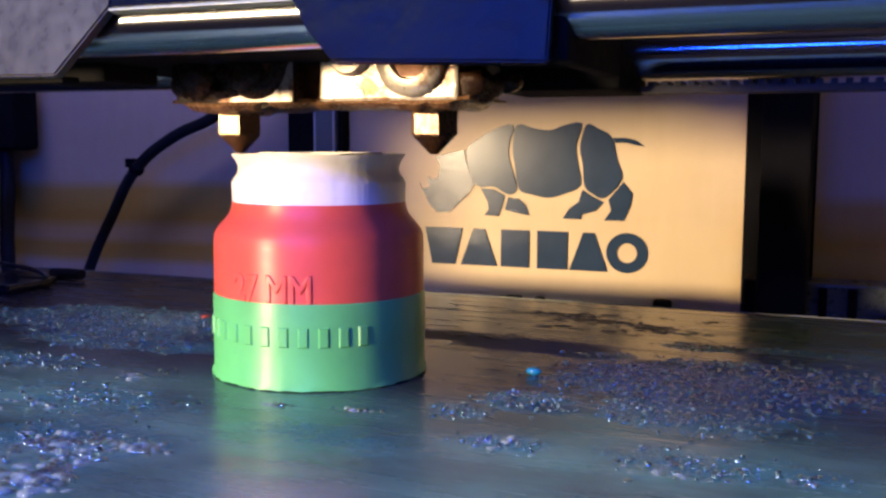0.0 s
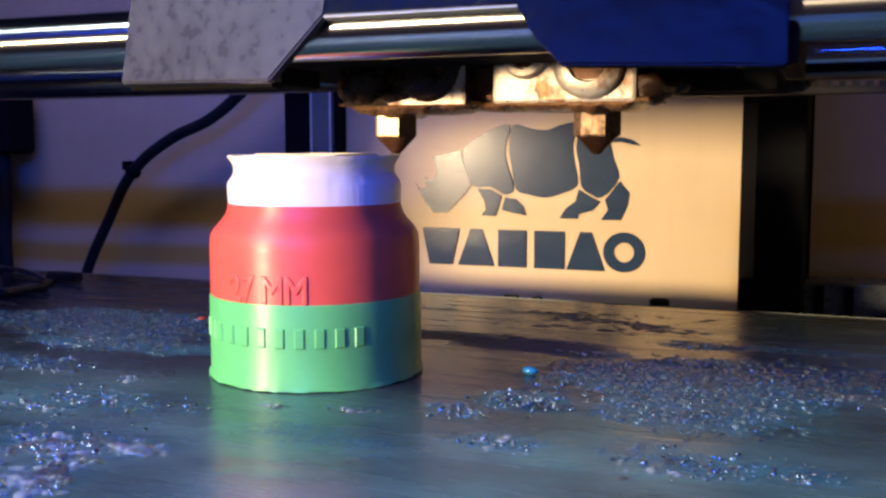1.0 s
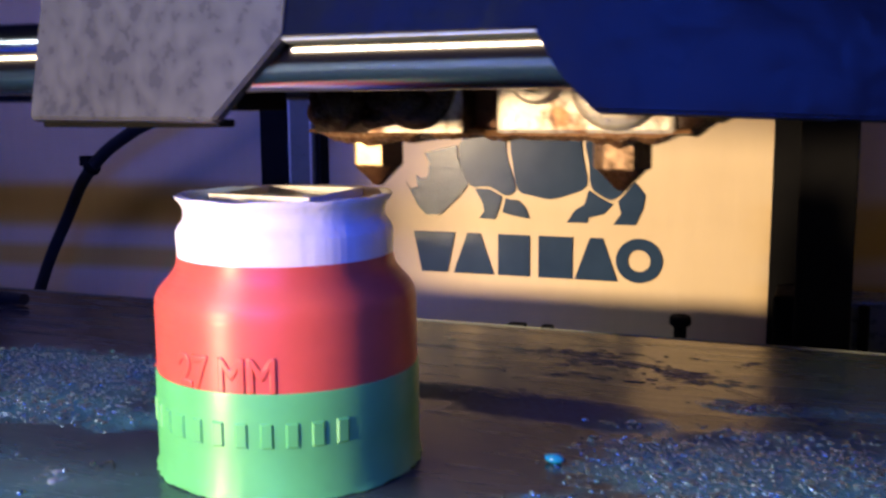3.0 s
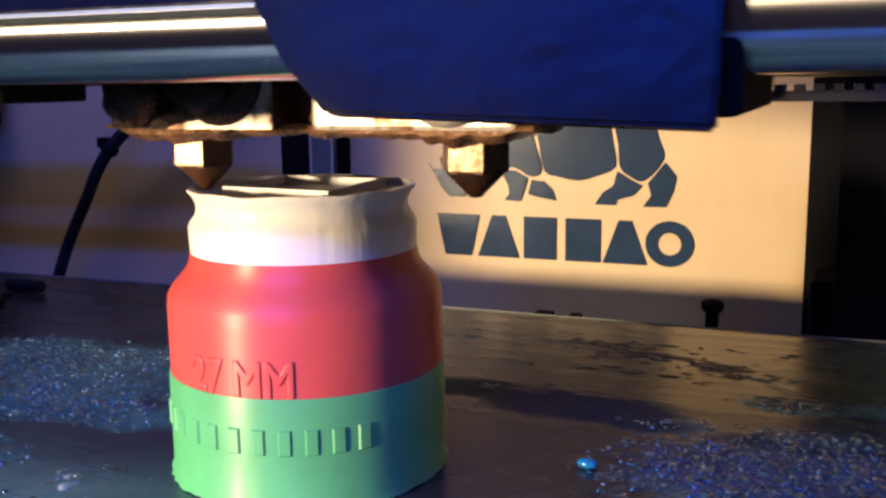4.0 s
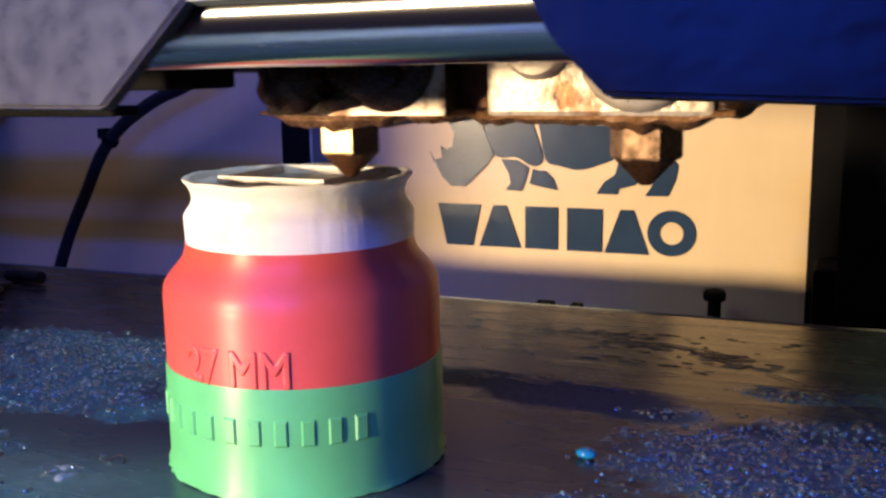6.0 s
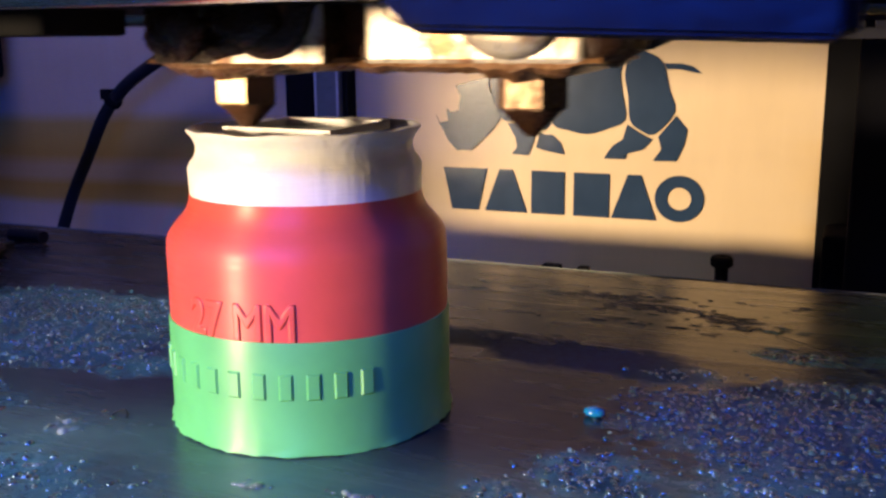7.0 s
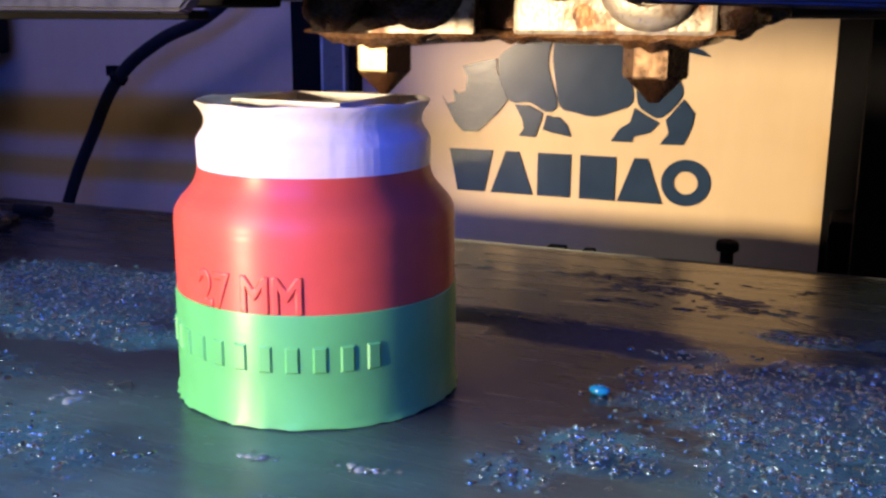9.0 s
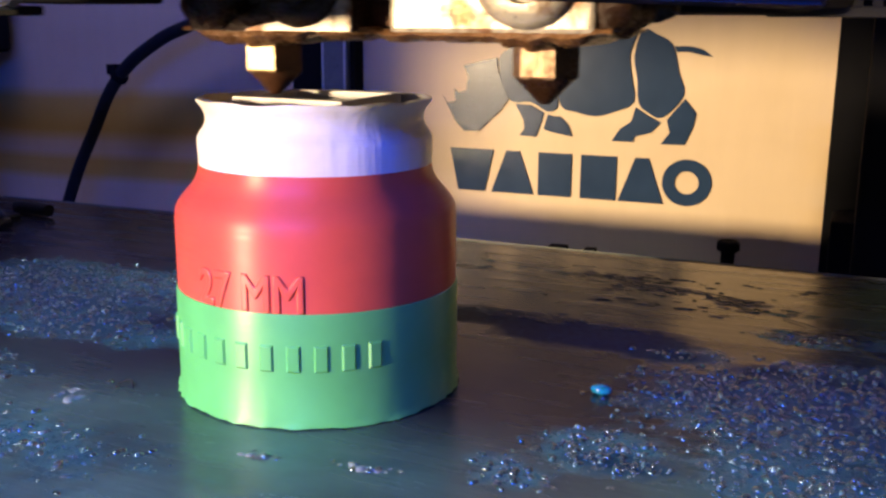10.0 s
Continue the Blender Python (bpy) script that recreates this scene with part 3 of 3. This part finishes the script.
def print_head():
    h = thing("print_head", "two-nozzle print head with a scuffed metal front plate", "print head")
    # the front plates lean back a little
    LEAN = Matrix.Translation((0, -42.0 * MM, 9.5 * MM)) @ pose(0, 0, 0, -12, 0, 0) @ Matrix.Translation((0, 0, -9.5 * MM))
    # notched front plate: bare metal on one side, dark on the other
    left = outline([(-21, 9.6), (1.6, 9.4), (8.7, 17.6), (9.5, 72), (-21, 72)], 1.6, 0.25)
    left.transform(LEAN)
    part("front_plate", left, ALU, h, "scuffed bare aluminium sheet")
    right = outline([(33.2, 17.4), (35.5, 13.6), (38.9, 10.2), (62.5, 9.4), (62.5, 72), (30, 72), (30, 17.6)], 1.6, 0.25)
    right.transform(LEAN)
    part("dark_plate", right, DARKALU, h, "dark blue reflecting metal cover")
    bridge = box(8.6, 33.4, 0.1, 1.4, 17.4, 71.8, 0.2)
    bridge.transform(LEAN)
    part("plate_bridge", bridge, DARKALU, h)
    # paler strip for the light on the bridge's lower edge
    edge = box(8.6, 33.4, 0.0, 1.5, 17.05, 17.39, 0.08)
    edge.transform(LEAN)
    part("lit_bridge_edge", edge, DULLSTEEL, h, "lower metal edge, made paler to look lit")
    part("side_cheek", box(61, 63.5, -38.0, -12, 9.8, 47, 0.6), BLACK, h)
    part("lower_lip", box(-21, 1, -40.0, -37, 8.7, 9.5, 0.2), BLACK, h)
    part("carriage", box(-22, 57, -26, 34, 13.0, 72, 1.2), BLACK, h, "black carriage body")
    part("side_guard", box(-24, -9.5, -20, -8, 10.3, 15, 0.4), BLACK, h)
    part("belt_clamp", box(38, 59, 10, 32, 9.7, 15, 0.8), BLACK, h)
    # left block's black holds its soot and the front plate's shade
    for x0, x1, sooty_shaded in ((-4, 16.5, True), (20.5, 41.5, False)):
        part("heater_block", box(x0, x1, -11, 7, 7.4, 16, 0.5), CHAR if sooty_shaded else BLOCK, h, "sooty heater block, blackened for the front plate's shade" if sooty_shaded else "stained pale metal heater block")
        rnd = random.Random(7 if sooty_shaded else 9)
        wrap = lathe([(1, -9), (7.5, -8), (9.2, -3), (9.4, 3), (7.5, 8), (1, 9)], 20)
        for v in wrap.verts:
            n = noise.noise(v.co * 330) * 0.9 * MM
            v.co = Vector((v.co.x * 1.16 + (x0 + x1) / 2 * MM + n, v.co.z * 0.95 - 2.0 * MM + n, min(max(v.co.y * 0.42 + 9.4 * MM + n * 0.8, 6.4 * MM), 12.5 * MM)))
        part("insulation", wrap, CHAR if sooty_shaded else BLOCK, h, "", 60)
        for bx, bz, br in ((x0 + 5.0, 13.9, 3.1), (x0 + 14.3, 13.0, 5.2)):
            bolt = lathe([(br, -1), (br, 0.5), (br * 0.85, 1.2), (br * 0.55, 1.25), (br * 0.5, 0.3)], 24, along("-y", (bx, -11.2, bz)))
            head = part("bolt_head", bolt, CHAR if sooty_shaded else BLOCK, h, "", 50)
            part("socket", lathe([(br * 0.54, 0.2), (br * 0.54, 0.62), (br * 0.4, 0.66)], 6, along("-y", (bx, -11.2, bz))), SOOT, head, "burnt dark socket")
    # pale strip painted where light reaches the left block below the plate
    strip = outline([(3.5, 7.5), (16.3, 7.5), (16.3, 13.8), (14.4, 10.6), (11.0, 9.4), (8.0, 9.0)], 0.5, 0.1)
    strip.transform(Matrix.Translation((0, -11.5 * MM, 0)))
    part("lit_edge", strip, BLOCK, h, "pale metal edge standing for the block's lit part")
    for x, y, z, sx, sy, sz in ((-3.2, -8, 11, 2.6, 4.5, 3.4), (0.2, -11.2, 11.4, 3.6, 2.6, 3.2), (8.2, -11.0, 11.8, 4.0, 2.4, 3.0), (5.0, -10.8, 9.2, 3.0, 1.6, 1.4), (42.5, -6, 9.6, 3.2, 5.0, 2.4), (45.5, -2, 10.2, 2.2, 3.0, 1.6)):
        lump = bmesh.new()
        bmesh.ops.create_icosphere(lump, subdivisions=3, radius=MM)
        for v in lump.verts:
            k = 1 + 0.35 * noise.noise(v.co * 1600 + Vector((x, y, z)))
            v.co = Vector(((v.co.x * sx * k) + x * MM, v.co.y * sy * k + y * MM, v.co.z * sz * k + z * MM))
        part("burnt_lump", lump, CHAR, h, "", 70)
    part("spacer", box(16.4, 20.6, -7.5, 6, 7.9, 16, 0.3), SOOT, h)
    drip, rows = bmesh.new(), []
    for k in range(97):
        x = -4.8 + k * 0.5
        a, d = noise.noise(Vector((x * 0.22, 1, 0))), noise.noise(Vector((x * 0.5, 4, 0)))
        f, low = -10.6 + a * 0.9 + 3.0 * math.exp(-((x - 18.5) / 1.8) ** 2), 6.7 + d * 1.0 + 0.3 * a - 0.8 * math.exp(-((x - 2) / 5) ** 2) - 0.5 * math.exp(-((x - 36) / 7) ** 2)
        low = min(7.4, low + 0.7 * max(0.0, -2.0 - x) + 0.5 * max(0.0, x - 40.0))
        rows.append([drip.verts.new((x * MM, y * MM, z * MM)) for y, z in ((f, 7.9 + 0.5 * d), (f - 0.35, 0.45 * low + 0.55 * 7.6), (f + 0.9, low), (4, low + 0.2), (5, 7.9))])
    for p, q in zip(rows, rows[1:]):
        for k in range(5):
            drip.faces.new((p[k], p[(k + 1) % 5], q[(k + 1) % 5], q[k]))
    drip.faces.new(rows[0])
    drip.faces.new(rows[-1][::-1])
    part("residue_skirt", drip, SCORCH, h, "burnt brown plastic residue", 60)
    for x, m in ((0, BRASS), (33.6, TARNISH)):
        hexa = hexagon(3.65, 2.7, 7.2, 1)
        hexa.normal_update()
        # faces turned from the lamp get a darker crust, shade included in its colour
        for f in hexa.faces:
            f.material_index = 1 if f.normal.x > 0.3 else 0
        nz = part("nozzle", hexa, m, h, "browned brass hexagonal nozzle, its crusted side darkened as shade")
        nz.data.materials.append(RUST_SHADE if x == 0 else CHAR)
        part("tip", lathe([(0.35, 0), (0.6, 0.05), (3.0, 2.5), (3.2, 2.8)], 24), RUST_SHADE if x == 0 else CHAR, nz, "burnt conical tip", 40)
        nz.location.x = x * MM
    return h


GANTRY, HEAD = gantry(), print_head()


# ---- small things round the plate ----
def thumb_screw():
    s = thing("levelling_screw", "dark metal screw standing behind the build plate", "screw", at=(32.9, 137, 0))
    part("screw_head", lathe([(2.3, -9.4), (2.7, -9.0), (2.7, -7.4), (2.2, -6.8), (1.0, -6.8), (0.9, -7.6)], 12), BLACK, s)
    part("shaft", lathe([(1.6, -30), (1.6, -9.3)], 12), BLACK, s)


def binder_clip():
    c = thing("binder_clip", "black binder clip with wire handles on the plate", "clip", at=(-113, 58, 0))
    bm = box(-18, 8, -20, -5, 0.05, 2.4, 0.9, 2)
    box(-14, 2, -7, 3, 0.05, 1.5, 0.5, 2, bm)
    part("clip_body", bm, CLIPBLACK, c)
    tube([(9, -8, 2.9), (0, -2, 3.3), (-14, 3, 3.6), (-24, 5, 3.2), (-23, 0, 3.0), (-8, -9, 2.7)], 0.6, STEEL, "wire_handle", c, "bent steel wire handle")
    tube([(-5, 8.6, 1.3), (0, 8.2, 1.5), (6, 7.2, 1.6)], 1.4, RUBBER, "rubber_end", c)
    return c


def cable():
    c = thing("cable", "black cable with a tie along the back panel", "cable")
    tube([(-60, 134, 78), (-95, 134, 57), (-112, 134, 45), (-129, 134, 38), (-144, 134, 27.5), (-155.5, 134, 10), (-165, 134, -7), (-172, 132, -30), (-176, 130, -70), (-178, 128, -119)], 1.9, RUBBER, "sheath", c)
    m = along("z", (-144, 134, 27.5)) @ pose(0, 0, 0, 0, 42, 0)
    t = lathe([(2.3, -1.1), (2.6, -0.9), (2.6, 0.9), (2.3, 1.1)], 16, m)
    box(-147.5, -144.5, 132.5, 135.5, 28, 31, 0.3, bm=t)
    part("cable_tie", t, BLACK, c)


def plug():
    p = thing("cable_plug", "black plug hanging on its cable by the back panel", "plug")
    part("plug_body", box(-222, -192.8, 128, 142, 33.5, 58, 2.5, 3), BLACK, p)
    tube([(-203, 135, 36), (-202, 135, 24), (-202.5, 134, 0), (-201, 134, -30), (-201, 134, -119)], 2.6, RUBBER, "lead", p)


def bearing():
    b = thing("bearing_block", "dark bearing block by the guide post", "bearing block")
    part("housing", box(55.2, 64.2, 124, 140, -40, 2, 0.8), BLACK, b)
    cover = part("cover", box(64.4, 96, 126, 140, -40, 1.4, 0.6), HAZE, b, "cloudy acrylic cover")
    for x in (66.5, 73.5, 80.5):
        part("rib", box(x, x + 2.2, 124.6, 125.9, -40, 0.6, 0.3), BLACK, cover, "black upright rib")


def coil():
    c = thing("cable_bundle", "black cable bundle behind the build plate", "cable")
    part("loop", lathe([(3, -6), (9, -5), (11, 0), (9, 5), (3, 6)], 20, along("y", (94, 118, -14))), RUBBER, c, "", 60)


def rear_tab(x0, x1):
    t = thing("plate_tab", "small black tab at the plate's rear edge", "tab", "tabs at the rear edge")
    part("tab", box(x0, x1, 82.6, 86, -3.5, 0.2, 0.4), BLACK, t)


thumb_screw()
binder_clip()
cable()
plug()
bearing()
coil()
rear_tab(4.0, 7.7)
rear_tab(11.2, 13.5)


def plastic_bead():
    b = thing("plastic_bead", "small bright blue plastic bead on the plate", "bead", at=(33.5, 8, 0))
    bm = bmesh.new()
    bmesh.ops.create_icosphere(bm, subdivisions=2, radius=1.0 * MM)
    for v in bm.verts:
        v.co = Vector((v.co.x * 1.35, v.co.y * 0.9, v.co.z * 0.65 + 0.62 * MM))
    part("bead", bm, BLOB, b, "", 60)


plastic_bead()


def dome(verts, faces, x, y, r, h, rnd, stretch=1.0):
    """One low drop: a wavy foot, a shoulder and a top, in mm."""
    a, k, n = rnd.uniform(0, 6.28), len(verts), 7
    wob = [rnd.uniform(0.75, 1.25) for _ in range(n)]
    c, d = math.cos(a), math.sin(a)
    for share, z in ((1.0, -0.04), (0.82, h * 0.55), (0.45, h * 0.92)):
        for i in range(n):
            u, w = r * share * wob[i] * math.cos(i * 6.28319 / n) * stretch, r * share * wob[i] * math.sin(i * 6.28319 / n)
            verts.append(((x + u * c - w * d) * MM, (y + u * d + w * c) * MM, z * MM))
    verts.append((x * MM, y * MM, h * MM))
    for ring in (k, k + n):
        for i in range(n):
            j = (i + 1) % n
            faces.append((ring + i, ring + j, ring + n + j, ring + n + i))
    for i in range(n):
        faces.append((k + 2 * n + i, k + 2 * n + (i + 1) % n, k + 3 * n))


def drops_mesh(name, verts, faces, material, label):
    me = bpy.data.meshes.new(name)
    me.from_pydata(verts, [], faces)
    me.polygons.foreach_set("use_smooth", [True] * len(faces))
    me.materials.append(material)
    return tagged(new(name, me), label, "glue residue", kind="stuff")


def glue_drops():
    """Small glassy drops, thick where the glue lies thick, sparse elsewhere."""
    rnd = random.Random(11)
    verts, faces, made = [], [], 0
    while made < 6500:
        x, y = rnd.uniform(-105, 112), rnd.uniform(-72, 72)
        c = glue_at(x, y, 5)
        if c < rnd.uniform(0.02, 0.8):
            continue
        made += 1
        r = 0.10 + 0.32 * rnd.random() ** 2.2
        dome(verts, faces, x, y, r, r * rnd.uniform(0.5, 1.1), rnd, rnd.uniform(1.0, 1.8))
    drops_mesh("glue_drops", verts, faces, RESIDUE, "glassy blue dried glue drops on the plate")


def clear_drops():
    """Piles of larger clear drops."""
    rnd = random.Random(21)
    verts, faces = [], []
    for cx, cy, sx, sy, n, big in ((-3, -60, 3.2, 2.4, 80, 1.15), (-8, -48, 3.5, 2.5, 80, 1.0), (1, -46, 2.2, 1.6, 44, 0.9), (-3, -53, 2.0, 3.0, 44, 1.0), (-25, -36, 3.5, 2.0, 24, 0.7), (-19, -30, 3, 2, 18, 0.6),
                                   (6, -23, 1.3, 0.4, 6, 0.9), (17, -21, 2.0, 0.6, 9, 0.7), (-25, -16, 3.0, 1.5, 14, 0.7), (-24.6, -25, 1.2, 0.6, 4, 0.9), (39, -27, 2.2, 1.6, 18, 0.7), (60, -32, 3, 1.5, 12, 0.7),
                                   (31, -17, 2.5, 2.0, 26, 0.7), (55, 28, 1.6, 0.6, 9, 0.8), (36, -4, 1.6, 4.5, 20, 0.65), (56, -8, 6, 5, 26, 0.6), (60, 18, 12, 8, 46, 0.5), (-60, 20, 18, 10, 50, 0.55), (-45, 4, 10, 5, 26, 0.5)):
        for _ in range(n):
            r = (0.16 + 0.62 * rnd.random() ** 1.8) * big
            dome(verts, faces, rnd.gauss(cx, sx), rnd.gauss(cy, sy), r, r * rnd.uniform(0.45, 0.95), rnd, rnd.uniform(1.0, 1.5))
    made = 0
    while made < 2600:
        x, y = rnd.uniform(-105, 112), rnd.uniform(-72, 72)
        if glue_at(x, y, 5) < rnd.uniform(0.06, 0.9):
            continue
        made += 1
        r = 0.10 + 0.34 * rnd.random() ** 2.0
        dome(verts, faces, x, y, r, r * rnd.uniform(0.5, 1.1), rnd, rnd.uniform(1.0, 2.0))
    drops_mesh("clear_glue_drops", verts, faces, PALE, "clear whitish dried glue drops on the plate")


def milky_pile():
    """A pile of milky flakes and drops near the plate's front."""
    rnd = random.Random(33)
    verts, faces = [], []
    for cx, cy, sx, sy, n, big in ((-3, -60.5, 2.8, 2.0, 46, 1.2), (-8.5, -48, 3.0, 2.0, 40, 1.0), (1, -46, 1.8, 1.3, 22, 1.0), (-3.5, -53, 1.6, 2.8, 26, 1.0), (-25, -36, 3.0, 1.6, 14, 0.9), (-25, -16, 2.4, 1.2, 7, 0.8), (39, -27, 1.8, 1.2, 9, 0.8), (55, 28, 1.2, 0.5, 6, 1.0), (60, -32, 2.4, 1.2, 7, 0.8), (6, -23, 1.2, 0.3, 4, 0.8), (17, -21, 1.8, 0.4, 6, 0.7)):
        for _ in range(n):
            r = (0.2 + 0.75 * rnd.random() ** 1.7) * big
            dome(verts, faces, rnd.gauss(cx, sx), rnd.gauss(cy, sy), r, r * rnd.uniform(0.2, 0.6), rnd, rnd.uniform(1.0, 1.7))
    drops_mesh("milky_glue_flakes", verts, faces, MILKY, "milky white dried glue flakes on the plate")


def glue_ridges():
    """Thin dark ridges of glue towards the plate's rear edge."""
    rnd = random.Random(5)
    verts, faces = [], []
    for cx, cy, sx, sy, n in ((30, 60, 5, 1.4, 26), (43, 57, 4, 1.6, 20), (46, 53, 5, 1.0, 14), (18, 63.5, 7, 1.2, 14), (34, 66, 8, 1.5, 12), (10, 36, 8, 1.2, 10), (24, 35, 8, 1.5, 12), (56, 41, 5, 1.4, 14), (30, 48, 9, 3, 9), (-6, 64, 7, 1, 6)):
        for _ in range(2 * n):
            r = rnd.uniform(0.14, 0.42)
            k = len(verts)
            dome(verts, faces, 0, 0, r, r * rnd.uniform(0.3, 0.6), random.Random(rnd.random()), 1.0)
            x, y, long, lean = rnd.gauss(cx, sx), rnd.gauss(cy, sy), rnd.uniform(1.5, 6.5), rnd.uniform(-0.25, 0.1)
            verts[k:] = [(x * MM + u * long, y * MM + w + u * long * lean, z) for u, w, z in verts[k:]]
    drops_mesh("glue_ridges", verts, faces, RIDGE, "thin dark dried glue ridges on the plate")


def strands():
    a = thing("plastic_strand", "fine dark plastic strand lying on the plate", "strand", "strands on the plate")
    tube([(51, 50, 0.15), (56, 45.5, 0.3), (60, 40, 0.2), (65, 34, 0.15)], 0.08, RUBBER, "strand", a)
    b = thing("plastic_strand", "fine pale plastic strand lying on the plate", "strand", "strands on the plate")
    tube([(73, 15.2, 0.15), (78, 11.6, 0.25), (84, 6.4, 0.15), (92, 1, 0.15)], 0.06, PALE, "strand", b)
    c = thing("plastic_strand", "short dark plastic strand lying on the plate", "strand", "strands on the plate")
    tube([(-21, -12.5, 0.12), (-19.6, -11.9, 0.6), (-18.6, -12.6, 0.12)], 0.12, RUBBER, "strand", c)


def red_speck():
    verts, faces = [], []
    dome(verts, faces, 0, 0, 0.9, 0.5, random.Random(3), 1.5)
    me = bpy.data.meshes.new("plastic_crumb")
    me.from_pydata(verts, [], faces)
    me.materials.append(SPECK)
    ob = tagged(new("plastic_crumb", me), "small red plastic crumb on the plate", "crumb")
    ob.location = (-44.5 * MM, 31.6 * MM, 0)


strands()
red_speck()
glue_ridges()
milky_pile()
clear_drops()
glue_drops()

# ---- what moves: the head slides on the rails, the rails shift with it ----
TIP = 34.5
PATH = [
(0, -12.8, -2.8), (0.1, -13.8, -2.0), (0.2, -14.2, -1.4), (0.3, -14.4, 0.1), (0.4, -13.4, 3.1), (0.5, -11.5, 8.1), 
(0.6, -7.2, 12.5), (0.7, -2.2, 15.1), (0.8, 2.7, 15.5), (0.9, 6.8, 13.6), (1, 9.4, 10.6), (1.1, 10.1, 6.0), 
(1.2, 9.1, -0.8), (1.3, 6.1, -5.8), (1.4, 0.5, -8.2), (1.5, -4.9, -7.8), (1.6, -8.8, -7.2), (1.7, -11.5, -5.4), 
(1.8, -13.9, -2.3), (1.9, -14.9, -0.9), (2, -15.7, 1.0), (2.1, -16.2, 4.3), (2.2, -16.2, 7.2), (2.3, -14.2, 9.7), 
(2.4, -11.6, 12.5), (2.5, -9.2, 14.5), (2.6, -6.2, 15.2), (2.7, -1.9, 15.3), (2.8, 2.3, 15.4), (2.9, 4.8, 15.2), 
(3, 6.6, 14.3), (3.1, 9.2, 11.1), (3.2, 11.6, 5.9), (3.36, 10.6, -0.6), (3.52, 6.5, -6.0), (3.7, 0.3, -8.4),
(3.9, -6.0, -8.2), (4.1, -11.0, -5.2), (4.3, -13.3, -1.1), (4.4, -12.6, -0.4), (4.5, -12.5, 3.3), 
(4.6, -12.7, 7.3), (4.7, -12.0, 9.7), (4.8, -10.3, 10.5), (4.9, -8.0, 12.3), (5, -6.8, 15.7), (5.1, -5.4, 16.9), 
(5.2, -2.7, 18.4), (5.4, 4.0, 17.2), (5.6, 9.3, 12.4), (5.8, 10.6, 5.4),
(5.98, 8.8, -1.4), (6.14, 5.8, -4.3), (6.3, 2.1, -4.9), (6.4, -0.5, -5.2), (6.5, -3.4, -5.9), (6.6, -5.2, -8.6), (6.7, -6.5, -7.8), 
(6.8, -9.1, -3.2), (6.9, -8.4, -2.6), (7, -3.9, -5.8), (7.1, 0.7, -5.5), (7.2, 4.9, -1.3), (7.3, 5.8, 2.0), 
(7.4, 5.2, 6.9), (7.5, 4.7, 9.5), (7.6, 4.5, 10.1), (7.7, 2.5, 10.6), (7.8, -2.6, 10.2), (7.9, -6.6, 10.5), 
(8, -9.1, 9.3), (8.1, -9.0, 4.8), (8.2, -9.7, 1.6), (8.3, -9.7, 0.0), (8.4, -9.1, -1.3), (8.5, -6.4, -2.9), 
(8.6, -1.6, -2.4), (8.7, 2.3, -1.2), (8.8, 4.4, 1.3), (8.9, 4.2, 6.9), (9, 4.0, 10.5), (9.1, 3.9, 11.8), 
(9.2, 1.3, 12.4), (9.3, -3.3, 13.6), (9.4, -7.4, 12.6), (9.5, -9.5, 10.3), (9.6, -9.0, 4.6), (9.7, -9.5, 2.4), 
(9.8, -9.1, -0.6), (9.9, -8.3, -0.5), (10, -6.1, 1.2), 
]


def motions():
    walk(HEAD, [(t, pose(x * MM, y * MM, TIP * MM)) for t, x, y in PATH])
    walk(GANTRY, [(t, pose(0, y * MM, 0)) for t, x, y in PATH])


motions()
